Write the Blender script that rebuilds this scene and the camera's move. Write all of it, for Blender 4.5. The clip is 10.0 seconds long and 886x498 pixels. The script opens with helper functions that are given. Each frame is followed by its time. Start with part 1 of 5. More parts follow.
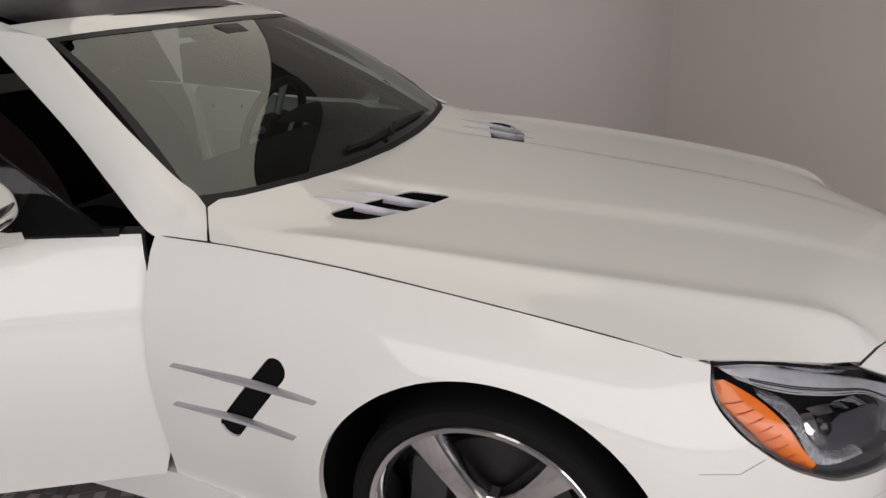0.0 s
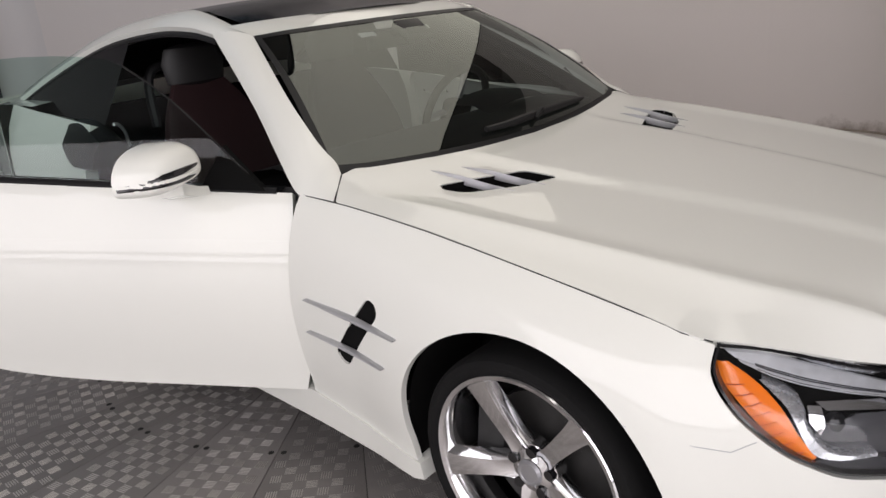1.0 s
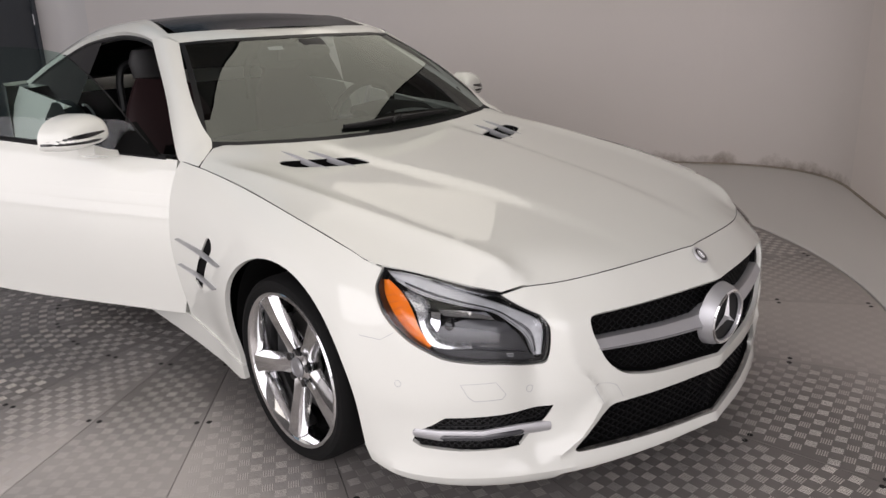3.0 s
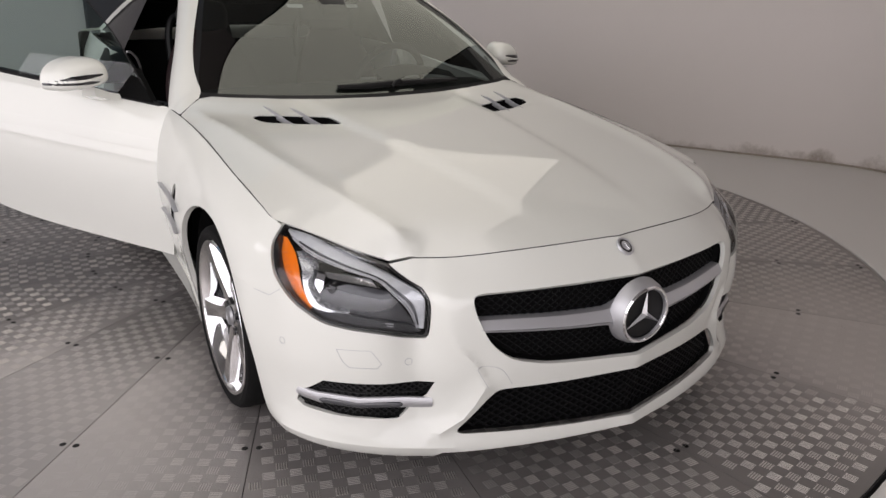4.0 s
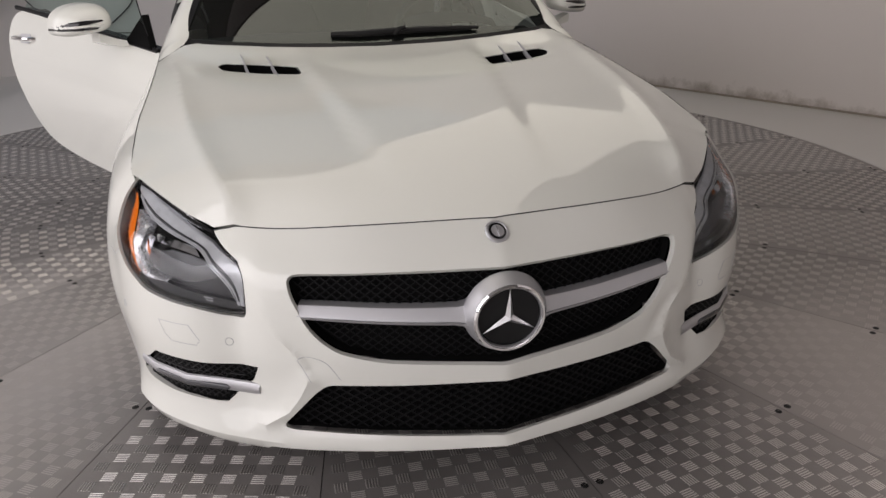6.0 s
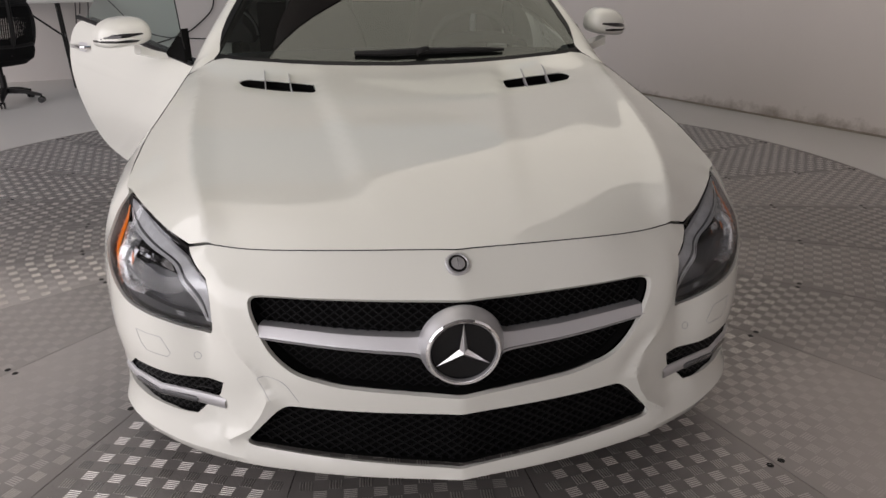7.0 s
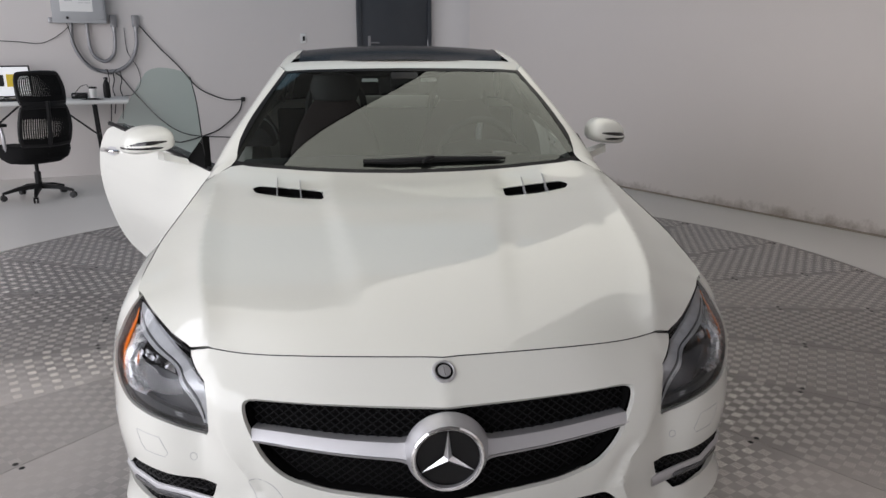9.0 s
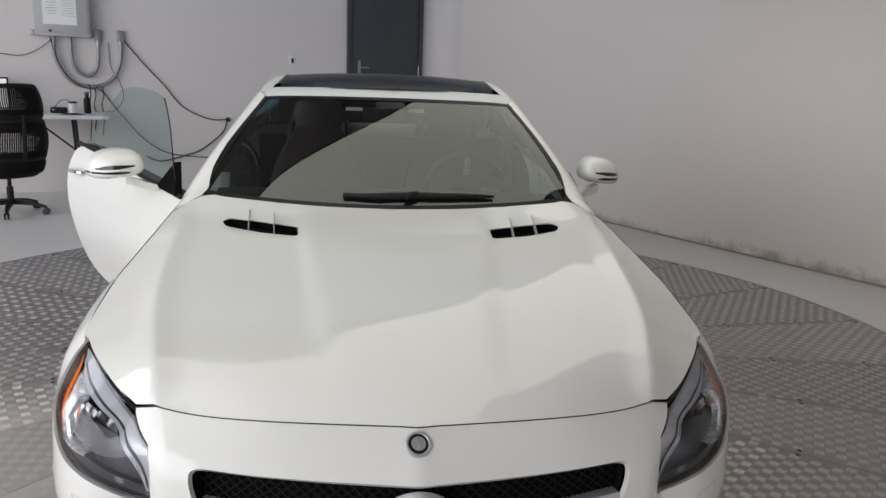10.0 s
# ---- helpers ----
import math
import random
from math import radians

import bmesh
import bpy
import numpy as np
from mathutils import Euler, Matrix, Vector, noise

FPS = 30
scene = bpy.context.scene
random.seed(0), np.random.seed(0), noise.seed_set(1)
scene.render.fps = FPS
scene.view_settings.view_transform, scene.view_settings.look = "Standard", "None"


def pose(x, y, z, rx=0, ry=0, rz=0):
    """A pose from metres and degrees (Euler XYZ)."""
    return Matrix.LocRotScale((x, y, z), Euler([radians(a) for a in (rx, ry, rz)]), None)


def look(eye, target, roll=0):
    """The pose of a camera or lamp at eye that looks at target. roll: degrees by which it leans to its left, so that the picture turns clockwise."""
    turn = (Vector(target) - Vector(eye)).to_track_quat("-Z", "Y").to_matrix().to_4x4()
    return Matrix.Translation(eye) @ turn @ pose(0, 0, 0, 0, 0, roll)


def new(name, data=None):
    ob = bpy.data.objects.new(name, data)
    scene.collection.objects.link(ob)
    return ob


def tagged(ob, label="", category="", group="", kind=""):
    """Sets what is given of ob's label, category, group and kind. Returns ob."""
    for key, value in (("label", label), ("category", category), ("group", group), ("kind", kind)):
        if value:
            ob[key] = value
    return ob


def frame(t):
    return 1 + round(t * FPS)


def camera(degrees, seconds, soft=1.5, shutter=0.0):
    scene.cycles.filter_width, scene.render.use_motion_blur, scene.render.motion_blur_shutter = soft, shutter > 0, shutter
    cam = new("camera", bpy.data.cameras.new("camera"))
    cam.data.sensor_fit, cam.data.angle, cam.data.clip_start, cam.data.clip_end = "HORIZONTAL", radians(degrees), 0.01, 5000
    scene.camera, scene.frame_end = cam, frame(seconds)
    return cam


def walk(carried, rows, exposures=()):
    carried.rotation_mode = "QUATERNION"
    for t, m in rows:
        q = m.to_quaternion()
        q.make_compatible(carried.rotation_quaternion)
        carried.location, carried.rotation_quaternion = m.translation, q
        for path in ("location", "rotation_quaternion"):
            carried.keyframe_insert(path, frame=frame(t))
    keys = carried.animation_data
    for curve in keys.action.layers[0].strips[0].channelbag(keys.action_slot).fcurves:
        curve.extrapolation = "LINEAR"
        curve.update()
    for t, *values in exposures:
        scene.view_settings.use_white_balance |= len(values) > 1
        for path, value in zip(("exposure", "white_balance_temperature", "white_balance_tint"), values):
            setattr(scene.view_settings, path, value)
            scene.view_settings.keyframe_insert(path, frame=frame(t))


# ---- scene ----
cam = camera(60.6, 10.0)
PATH = [
    (0, (-2.095, -0.441, 1.389), (-0.355, 0.289, 0.726), -3.1),
    (0.5, (-2.012, -0.623, 1.39), (-0.386, 0.355, 0.755), -3.9),
    (1, (-2.055, -0.937, 1.396), (-0.702, 0.385, 0.747), -5.5),
    (1.5, (-2.194, -1.229, 1.359), (-0.767, 0.042, 0.769), -3.7),
    (2, (-2.256, -1.498, 1.374), (-0.815, -0.254, 0.76), -4.0),
    (2.5, (-2.151, -1.826, 1.373), (-0.781, -0.517, 0.734), -1.2),
    (2.7, (-2.1, -1.897, 1.388), (-0.764, -0.544, 0.768), -1.3),
    (3.8, (-1.582, -2.263, 1.336), (-0.552, -0.658, 0.735), -0.3),
    (4, (-1.465, -2.338, 1.346), (-0.488, -0.718, 0.697), 0.8),
    (4.5, (-1.196, -2.371, 1.298), (-0.27, -0.723, 0.645), 0.6),
    (5, (-0.925, -2.407, 1.29), (-0.137, -0.711, 0.582), -0.1),
    (5.5, (-0.675, -2.469, 1.294), (-0.131, -0.682, 0.579), 0.3),
    (5.7, (-0.594, -2.433, 1.282), (-0.101, -0.643, 0.539), -0.2),
    (6.8, (-0.263, -2.394, 1.304), (-0.01, -0.555, 0.559), -0.6),
    (7, (-0.221, -2.434, 1.325), (0.004, -0.586, 0.594), -0.2),
    (7.5, (-0.173, -2.488, 1.355), (0.058, -0.603, 0.726), -0.5),
    (8, (-0.155, -2.514, 1.377), (0.045, -0.603, 0.822), -0.4),
    (8.5, (-0.152, -2.514, 1.395), (0.092, -0.599, 0.87), -0.5),
    (9, (-0.149, -2.51, 1.394), (0.026, -0.582, 0.889), -0.1),
    (9.5, (-0.135, -2.461, 1.409), (0.037, -0.543, 0.87), 0.2),
    (10, (-0.122, -2.319, 1.415), (0.093, -0.38, 0.974), 2.1),
]
walk(cam, [(t, look(eye, target, roll)) for t, eye, target, roll in PATH], [(0, -0.59, 6680, 13), (0.5, -0.28, 6640, 12), (2.5, -0.27, 6660, 12), (4.5, -0.35, 6640, 12), (7.2, -0.38, 6800, 12), (8.1, -0.31, 6720, 12), (8.7, -0.16, 6420, 9), (10, -0.12, 6330, 9)])

from mathutils.geometry import delaunay_2d_cdt


# ---- light ----
world = bpy.data.worlds.new("world")
world.use_nodes = True
scene.world = world
bg = world.node_tree.nodes["Background"]
bg.inputs["Color"].default_value = (0.9, 0.92, 1.0, 1)
bg.inputs["Strength"].default_value = 0.006


def area_lamp(name, m, sx, sy, watts, color):
    data = bpy.data.lights.new(name, "AREA")
    data.shape, data.size, data.size_y, data.energy, data.color = "RECTANGLE", sx, sy, watts, color
    ob = new(name, data)
    ob.matrix_world = m
    return ob


# ---- materials ----
def material(name, color, rough=0.5, metal=0.0, var=0.0, scale=8.0, bump=0.0, bump_scale=60.0, coat=0.0, rough_var=0.0, spec=0.5):
    mat = bpy.data.materials.new(name)
    mat.use_nodes = True
    nt = mat.node_tree
    b = nt.nodes["Principled BSDF"]
    b.inputs["Base Color"].default_value = (*color, 1)
    b.inputs["Roughness"].default_value = rough
    b.inputs["Metallic"].default_value = metal
    b.inputs["Coat Weight"].default_value = coat
    b.inputs["Specular IOR Level"].default_value = spec
    b.inputs["Coat Roughness"].default_value = 0.05
    co = nt.nodes.new("ShaderNodeTexCoord")
    if var or rough_var:
        n1 = nt.nodes.new("ShaderNodeTexNoise")
        n1.inputs["Scale"].default_value = scale
        n1.inputs["Detail"].default_value = 8
        n1.inputs["Roughness"].default_value = 0.65
        nt.links.new(co.outputs["Object"], n1.inputs["Vector"])
        if var:
            mix = nt.nodes.new("ShaderNodeMix")
            mix.data_type = "RGBA"
            mix.inputs["A"].default_value = (*[c * (1 - var) for c in color], 1)
            mix.inputs["B"].default_value = (*[min(1, c * (1 + var)) for c in color], 1)
            nt.links.new(n1.outputs["Fac"], mix.inputs["Factor"])
            nt.links.new(mix.outputs["Result"], b.inputs["Base Color"])
        if rough_var:
            mr = nt.nodes.new("ShaderNodeMapRange")
            mr.inputs["From Min"].default_value, mr.inputs["From Max"].default_value = 0.3, 0.7
            mr.inputs["To Min"].default_value, mr.inputs["To Max"].default_value = rough - rough_var, rough + rough_var
            nt.links.new(n1.outputs["Fac"], mr.inputs["Value"])
            nt.links.new(mr.outputs["Result"], b.inputs["Roughness"])
    if bump:
        n2 = nt.nodes.new("ShaderNodeTexNoise")
        n2.inputs["Scale"].default_value = bump_scale
        n2.inputs["Detail"].default_value = 6
        nt.links.new(co.outputs["Object"], n2.inputs["Vector"])
        bp = nt.nodes.new("ShaderNodeBump")
        bp.inputs["Strength"].default_value = bump
        bp.inputs["Distance"].default_value = 0.01
        nt.links.new(n2.outputs["Fac"], bp.inputs["Height"])
        nt.links.new(bp.outputs["Normal"], b.inputs["Normal"])
    return mat


def vary_by_object(mat, lo, hi):
    """Each object that wears this material gets a tone of its own."""
    nt = mat.node_tree
    b = nt.nodes["Principled BSDF"]
    old = b.inputs["Base Color"].links[0].from_socket
    info = nt.nodes.new("ShaderNodeObjectInfo")
    tone = nt.nodes.new("ShaderNodeMapRange")
    tone.inputs["To Min"].default_value, tone.inputs["To Max"].default_value = lo, hi
    nt.links.new(info.outputs["Random"], tone.inputs["Value"])
    mul = nt.nodes.new("ShaderNodeMix")
    mul.data_type, mul.blend_type = "RGBA", "MULTIPLY"
    mul.inputs["Factor"].default_value = 1.0
    nt.links.new(old, mul.inputs["A"])
    nt.links.new(tone.outputs["Result"], mul.inputs["B"])
    nt.links.new(mul.outputs["Result"], b.inputs["Base Color"])


def glass_material(name, color, rough=0.0, ior=1.45, sheen=(0.8, 0.8, 0.8)):
    mat = bpy.data.materials.new(name)
    mat.use_nodes = True
    nt = mat.node_tree
    nt.nodes.remove(nt.nodes["Principled BSDF"])
    out = nt.nodes["Material Output"]
    fres = nt.nodes.new("ShaderNodeFresnel")
    fres.inputs["IOR"].default_value = ior
    tr = nt.nodes.new("ShaderNodeBsdfTransparent")
    tr.inputs["Color"].default_value = (*color, 1)
    gl = nt.nodes.new("ShaderNodeBsdfGlossy")
    gl.inputs["Roughness"].default_value = rough
    gl.inputs["Color"].default_value = (*sheen, 1)
    mix = nt.nodes.new("ShaderNodeMixShader")
    nt.links.new(fres.outputs[0], mix.inputs[0])
    nt.links.new(tr.outputs[0], mix.inputs[1])
    nt.links.new(gl.outputs[0], mix.inputs[2])
    nt.links.new(mix.outputs[0], out.inputs["Surface"])
    return mat


def emission_material(name, color, strength):
    mat = bpy.data.materials.new(name)
    mat.use_nodes = True
    nt = mat.node_tree
    b = nt.nodes["Principled BSDF"]
    b.inputs["Base Color"].default_value = (0.8, 0.8, 0.8, 1)
    b.inputs["Emission Color"].default_value = (*color, 1)
    b.inputs["Emission Strength"].default_value = strength
    return mat


PAINT = material("pearl_white_paint", (0.718, 0.724, 0.674), 0.55, 0.0, var=0.015, scale=300, coat=1.0, spec=0.3)
PAINT.node_tree.nodes["Principled BSDF"].inputs["Coat Roughness"].default_value = 0.035
BLACK_TRIM = material("black_plastic_trim", (0.007, 0.007, 0.0075), 0.5, var=0.2, scale=40, spec=0.3)
LATTICE = material("black_grille_mesh", (0.005, 0.005, 0.0055), 0.55, var=0.2, scale=40, spec=0.16)
GLOSS_BLACK = material("gloss_black_plastic", (0.008, 0.008, 0.009), 0.12, coat=0.3)
CAVITY = material("dark_underbody", (0.005, 0.005, 0.005), 0.95, var=0.3, scale=20, spec=0.1)
RUBBER = material("tyre_rubber", (0.005, 0.005, 0.005), 0.85, var=0.25, scale=25, bump=0.1, bump_scale=120, spec=0.2)
CHROME = material("chrome", (0.85, 0.85, 0.86), 0.06, 1.0)
STAR = material("brushed_emblem_metal", (0.78, 0.78, 0.79), 0.28, 0.9)
WHEEL_CHROME = material("wheel_chrome", (0.720, 0.720, 0.728), 0.10, 1.0)
SILVER = material("satin_silver", (0.52, 0.52, 0.535), 0.48, 0.75, rough_var=0.04, scale=40)
GLASS = glass_material("windscreen_glass", (0.38, 0.43, 0.41), ior=1.95, sheen=(0.84, 0.88, 0.82))
DOOR_GLASS = glass_material("door_glass", (0.58, 0.72, 0.68))
LAMP_GLASS = glass_material("lamp_glass", (0.96, 0.97, 0.98))
ROOF_GLASS = material("dark_roof_glass", (0.006, 0.0055, 0.006), 0.22, spec=0.07)
BRAKE = material("brake_iron", (0.022, 0.021, 0.020), 0.55, 0.4, var=0.3, scale=30)
AMBER = material("amber_lens", (0.85, 0.20, 0.01), 0.2, coat=0.6, var=0.12, scale=60)
AMBER_DEEP = material("amber_lens_rib", (0.45, 0.07, 0.005), 0.3, coat=0.5)
YELLOW = material("screen_yellow", (0.75, 0.55, 0.03), 0.5)
LAMP_GREY = material("lamp_shroud_grey", (0.05, 0.051, 0.056), 0.22, var=0.1, scale=30, coat=0.4)
LAMP_DARK = material("lamp_lower_shade", (0.03, 0.031, 0.035), 0.4, var=0.1, scale=30)
LAMP_SILVER = material("lamp_reflector_silver", (0.66, 0.67, 0.69), 0.25, 0.75, rough_var=0.1, scale=60)
LAMP_CLEAR = material("lamp_light_guide", (0.56, 0.57, 0.59), 0.28, 0.3, coat=0.6, var=0.4, scale=38, bump=0.15, bump_scale=90)
LEATHER = material("black_leather", (0.009, 0.008, 0.008), 0.55, var=0.25, scale=30, bump=0.1, bump_scale=300)
RED_LEATHER = material("dark_red_trim", (0.018, 0.005, 0.006), 0.6, var=0.25, scale=30)
# Same white paint; cooler and warmer light is put into the colours.
WALL = material("white_wall_cool_light", (0.66, 0.63, 0.61), 0.6, var=0.03, scale=1.2, bump=0.06, bump_scale=30)
WALL_WARM_LIGHT = material("white_wall_warm_light", (0.75, 0.69, 0.65), 0.6, var=0.03, scale=1.2, bump=0.06, bump_scale=30)
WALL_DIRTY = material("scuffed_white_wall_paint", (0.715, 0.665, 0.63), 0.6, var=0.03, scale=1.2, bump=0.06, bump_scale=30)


def add_scuffs(mat, color):
    """Brown scuffs low on the wall, in irregular patches."""
    nt = mat.node_tree
    b = nt.nodes["Principled BSDF"]
    old = b.inputs["Base Color"].links[0].from_socket
    co = nt.nodes.new("ShaderNodeTexCoord")
    sep = nt.nodes.new("ShaderNodeSeparateXYZ")
    nt.links.new(co.outputs["Object"], sep.inputs[0])
    reach = nt.nodes.new("ShaderNodeMapRange")
    for k, v in (("From Min", 0.02), ("From Max", 0.20), ("To Min", 0.32), ("To Max", -0.10)):
        reach.inputs[k].default_value = v
    nt.links.new(sep.outputs["Z"], reach.inputs["Value"])
    noise = nt.nodes.new("ShaderNodeTexNoise")
    noise.inputs["Scale"].default_value = 3.2
    noise.inputs["Detail"].default_value = 9
    noise.inputs["Roughness"].default_value = 0.7
    nt.links.new(co.outputs["Object"], noise.inputs["Vector"])
    add = nt.nodes.new("ShaderNodeMath")
    nt.links.new(reach.outputs[0], add.inputs[0])
    nt.links.new(noise.outputs["Fac"], add.inputs[1])
    mask = nt.nodes.new("ShaderNodeMapRange")
    for k, v in (("From Min", 0.68), ("From Max", 0.95), ("To Min", 0.0), ("To Max", 0.75)):
        mask.inputs[k].default_value = v
    nt.links.new(add.outputs[0], mask.inputs["Value"])
    mix = nt.nodes.new("ShaderNodeMix")
    mix.data_type = "RGBA"
    mix.inputs["B"].default_value = (*color, 1)
    nt.links.new(mask.outputs[0], mix.inputs["Factor"])
    nt.links.new(old, mix.inputs["A"])
    nt.links.new(mix.outputs["Result"], b.inputs["Base Color"])


add_scuffs(WALL_DIRTY, (0.20, 0.15, 0.11))
FLOORM = material("painted_white_floor", (0.70, 0.68, 0.65), 0.4, var=0.07, scale=2.5, bump=0.05, bump_scale=40, rough_var=0.1)
CEIL = material("dark_ceiling", (0.16, 0.155, 0.15), 0.9, var=0.1, scale=2)
PLATE = material("worn_aluminium_plate", (0.265, 0.247, 0.235), 0.42, 0.35, var=0.22, scale=3.5, rough_var=0.10, bump=0.08, bump_scale=90)
TREAD = material("raised_tread_bar", (0.59, 0.56, 0.535), 0.34, 0.75, var=0.25, rough_var=0.06, scale=9)


def add_pale_areas(mat, color, metal):
    """Two pale areas by the front of the car, where plate and bars blend to one tone."""
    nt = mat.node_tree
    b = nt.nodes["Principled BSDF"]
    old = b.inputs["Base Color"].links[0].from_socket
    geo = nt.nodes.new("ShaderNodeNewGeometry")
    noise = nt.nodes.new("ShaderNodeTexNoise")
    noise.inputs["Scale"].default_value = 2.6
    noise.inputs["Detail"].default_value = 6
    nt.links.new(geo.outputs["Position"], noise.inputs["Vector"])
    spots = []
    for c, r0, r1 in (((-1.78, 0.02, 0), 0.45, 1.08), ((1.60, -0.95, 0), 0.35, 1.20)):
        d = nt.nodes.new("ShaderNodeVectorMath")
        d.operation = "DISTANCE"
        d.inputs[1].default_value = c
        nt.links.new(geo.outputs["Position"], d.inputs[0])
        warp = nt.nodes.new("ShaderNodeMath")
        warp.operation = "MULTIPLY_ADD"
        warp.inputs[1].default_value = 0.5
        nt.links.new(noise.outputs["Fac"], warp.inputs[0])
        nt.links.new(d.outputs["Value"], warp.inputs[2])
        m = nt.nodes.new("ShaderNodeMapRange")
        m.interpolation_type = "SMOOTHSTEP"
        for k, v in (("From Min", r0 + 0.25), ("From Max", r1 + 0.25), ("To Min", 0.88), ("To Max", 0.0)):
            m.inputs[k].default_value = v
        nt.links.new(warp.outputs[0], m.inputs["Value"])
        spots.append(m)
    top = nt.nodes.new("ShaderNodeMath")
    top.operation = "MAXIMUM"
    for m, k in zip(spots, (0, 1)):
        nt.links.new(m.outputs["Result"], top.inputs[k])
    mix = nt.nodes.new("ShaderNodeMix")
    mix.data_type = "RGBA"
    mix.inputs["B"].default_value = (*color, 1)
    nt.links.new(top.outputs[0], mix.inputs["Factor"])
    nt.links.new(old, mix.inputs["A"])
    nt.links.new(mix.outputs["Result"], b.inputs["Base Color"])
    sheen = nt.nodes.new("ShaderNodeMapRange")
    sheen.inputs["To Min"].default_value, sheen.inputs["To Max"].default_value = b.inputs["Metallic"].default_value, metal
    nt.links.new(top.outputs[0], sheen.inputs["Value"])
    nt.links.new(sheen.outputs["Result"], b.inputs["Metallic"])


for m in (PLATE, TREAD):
    add_pale_areas(m, (0.575, 0.536, 0.507), 0.50)
vary_by_object(PLATE, 0.85, 1.12)
STEEL_DARK = material("dark_steel_frame", (0.04, 0.04, 0.04), 0.6, 0.5, var=0.3)
STEEL = material("grey_steel", (0.35, 0.35, 0.36), 0.4, 0.7, var=0.1)
GREY_DOOR = material("dark_grey_door_paint", (0.045, 0.05, 0.058), 0.45, var=0.1, scale=4)
GREY_BOX = material("grey_box_paint", (0.42, 0.43, 0.44), 0.45, var=0.05)
PAPER = material("white_paper", (0.82, 0.82, 0.8), 0.8)
WHITE_PLASTIC = material("white_plastic", (0.75, 0.75, 0.73), 0.45, var=0.04)
MESH_BLACK = material("black_mesh_fabric", (0.004, 0.004, 0.0045), 0.8, var=0.3, scale=80, spec=0.2)
CABLE = material("black_cable", (0.012, 0.012, 0.012), 0.5)
CONDUIT = material("grey_conduit", (0.28, 0.28, 0.29), 0.4, 0.5, var=0.1)
SOFTBOX = emission_material("softbox_diffuser", (0.98, 0.935, 0.845), 1.15)


# ---- mesh helpers ----
def part(name, bm, mat, parent=None, label="", smooth=0.6):
    me = bpy.data.meshes.new(name)
    bm.to_mesh(me)
    bm.free()
    me.materials.append(mat)
    if smooth:
        me.shade_smooth()
        me.set_sharp_from_angle(angle=smooth)
    ob = new(name, me)
    if parent is not None:
        ob.parent = parent
    if label:
        tagged(ob, label)
    return ob


def thing(name, label, category, m=None, group="", kind=""):
    ob = new(name)
    ob.empty_display_size = 0.1
    if m is not None:
        ob.matrix_world = m
    return tagged(ob, label, category, group, kind)


def spline(pts, n=14, closed=False):
    """A smooth curve (Catmull-Rom) through tuples of any length."""
    p = [np.array(q, float) for q in pts]
    k = len(p)
    out = []
    for i in range(k if closed else k - 1):
        a = p[(i - 1) % k] if closed or i else 2 * p[0] - p[1]
        b, c = p[i], p[(i + 1) % k]
        d = p[(i + 2) % k] if closed or i + 2 < k else 2 * p[-1] - p[-2]
        for j in range(n):
            t = j / n
            out.append(0.5 * (2 * b + (c - a) * t + (2 * a - 5 * b + 4 * c - d) * t ** 2 + (3 * b - a - 3 * c + d) * t ** 3))
    if not closed:
        out.append(p[-1])
    return [tuple(q) for q in out]


def lin(x, *pairs):
    """A smooth monotone-ish table: values between given (x, value) pairs."""
    xs, ys = pairs[0::2], pairs[1::2]
    if x <= xs[0]:
        return ys[0]
    for i in range(len(xs) - 1):
        if x <= xs[i + 1]:
            h = xs[i + 1] - xs[i]
            t = (x - xs[i]) / h
            d = [(ys[j + 1] - ys[j]) / (xs[j + 1] - xs[j]) for j in range(len(xs) - 1)]
            m0 = d[0] if i == 0 else (d[i - 1] + d[i]) / 2
            m1 = d[-1] if i == len(d) - 1 else (d[i] + d[i + 1]) / 2
            return (2 * t ** 3 - 3 * t * t + 1) * ys[i] + (t ** 3 - 2 * t * t + t) * h * m0 + (3 * t * t - 2 * t ** 3) * ys[i + 1] + (t ** 3 - t * t) * h * m1
    return ys[-1]


def step(a, b, x):
    t = min(1, max(0, (x - a) / (b - a)))
    return t * t * (3 - 2 * t)


def dense(poly, d):
    out = []
    for i, a in enumerate(poly):
        b = poly[(i + 1) % len(poly)]
        n = max(1, int(math.dist(a, b) / d))
        out += [(a[0] + (b[0] - a[0]) * j / n, a[1] + (b[1] - a[1]) * j / n) for j in range(n)]
    return out


def inside(p, poly):
    x, y = p
    r = False
    for i in range(len(poly)):
        (x1, y1), (x2, y2) = poly[i - 1], poly[i]
        if (y1 > y) != (y2 > y) and x < (x2 - x1) * (y - y1) / (y2 - y1) + x1:
            r = not r
    return r


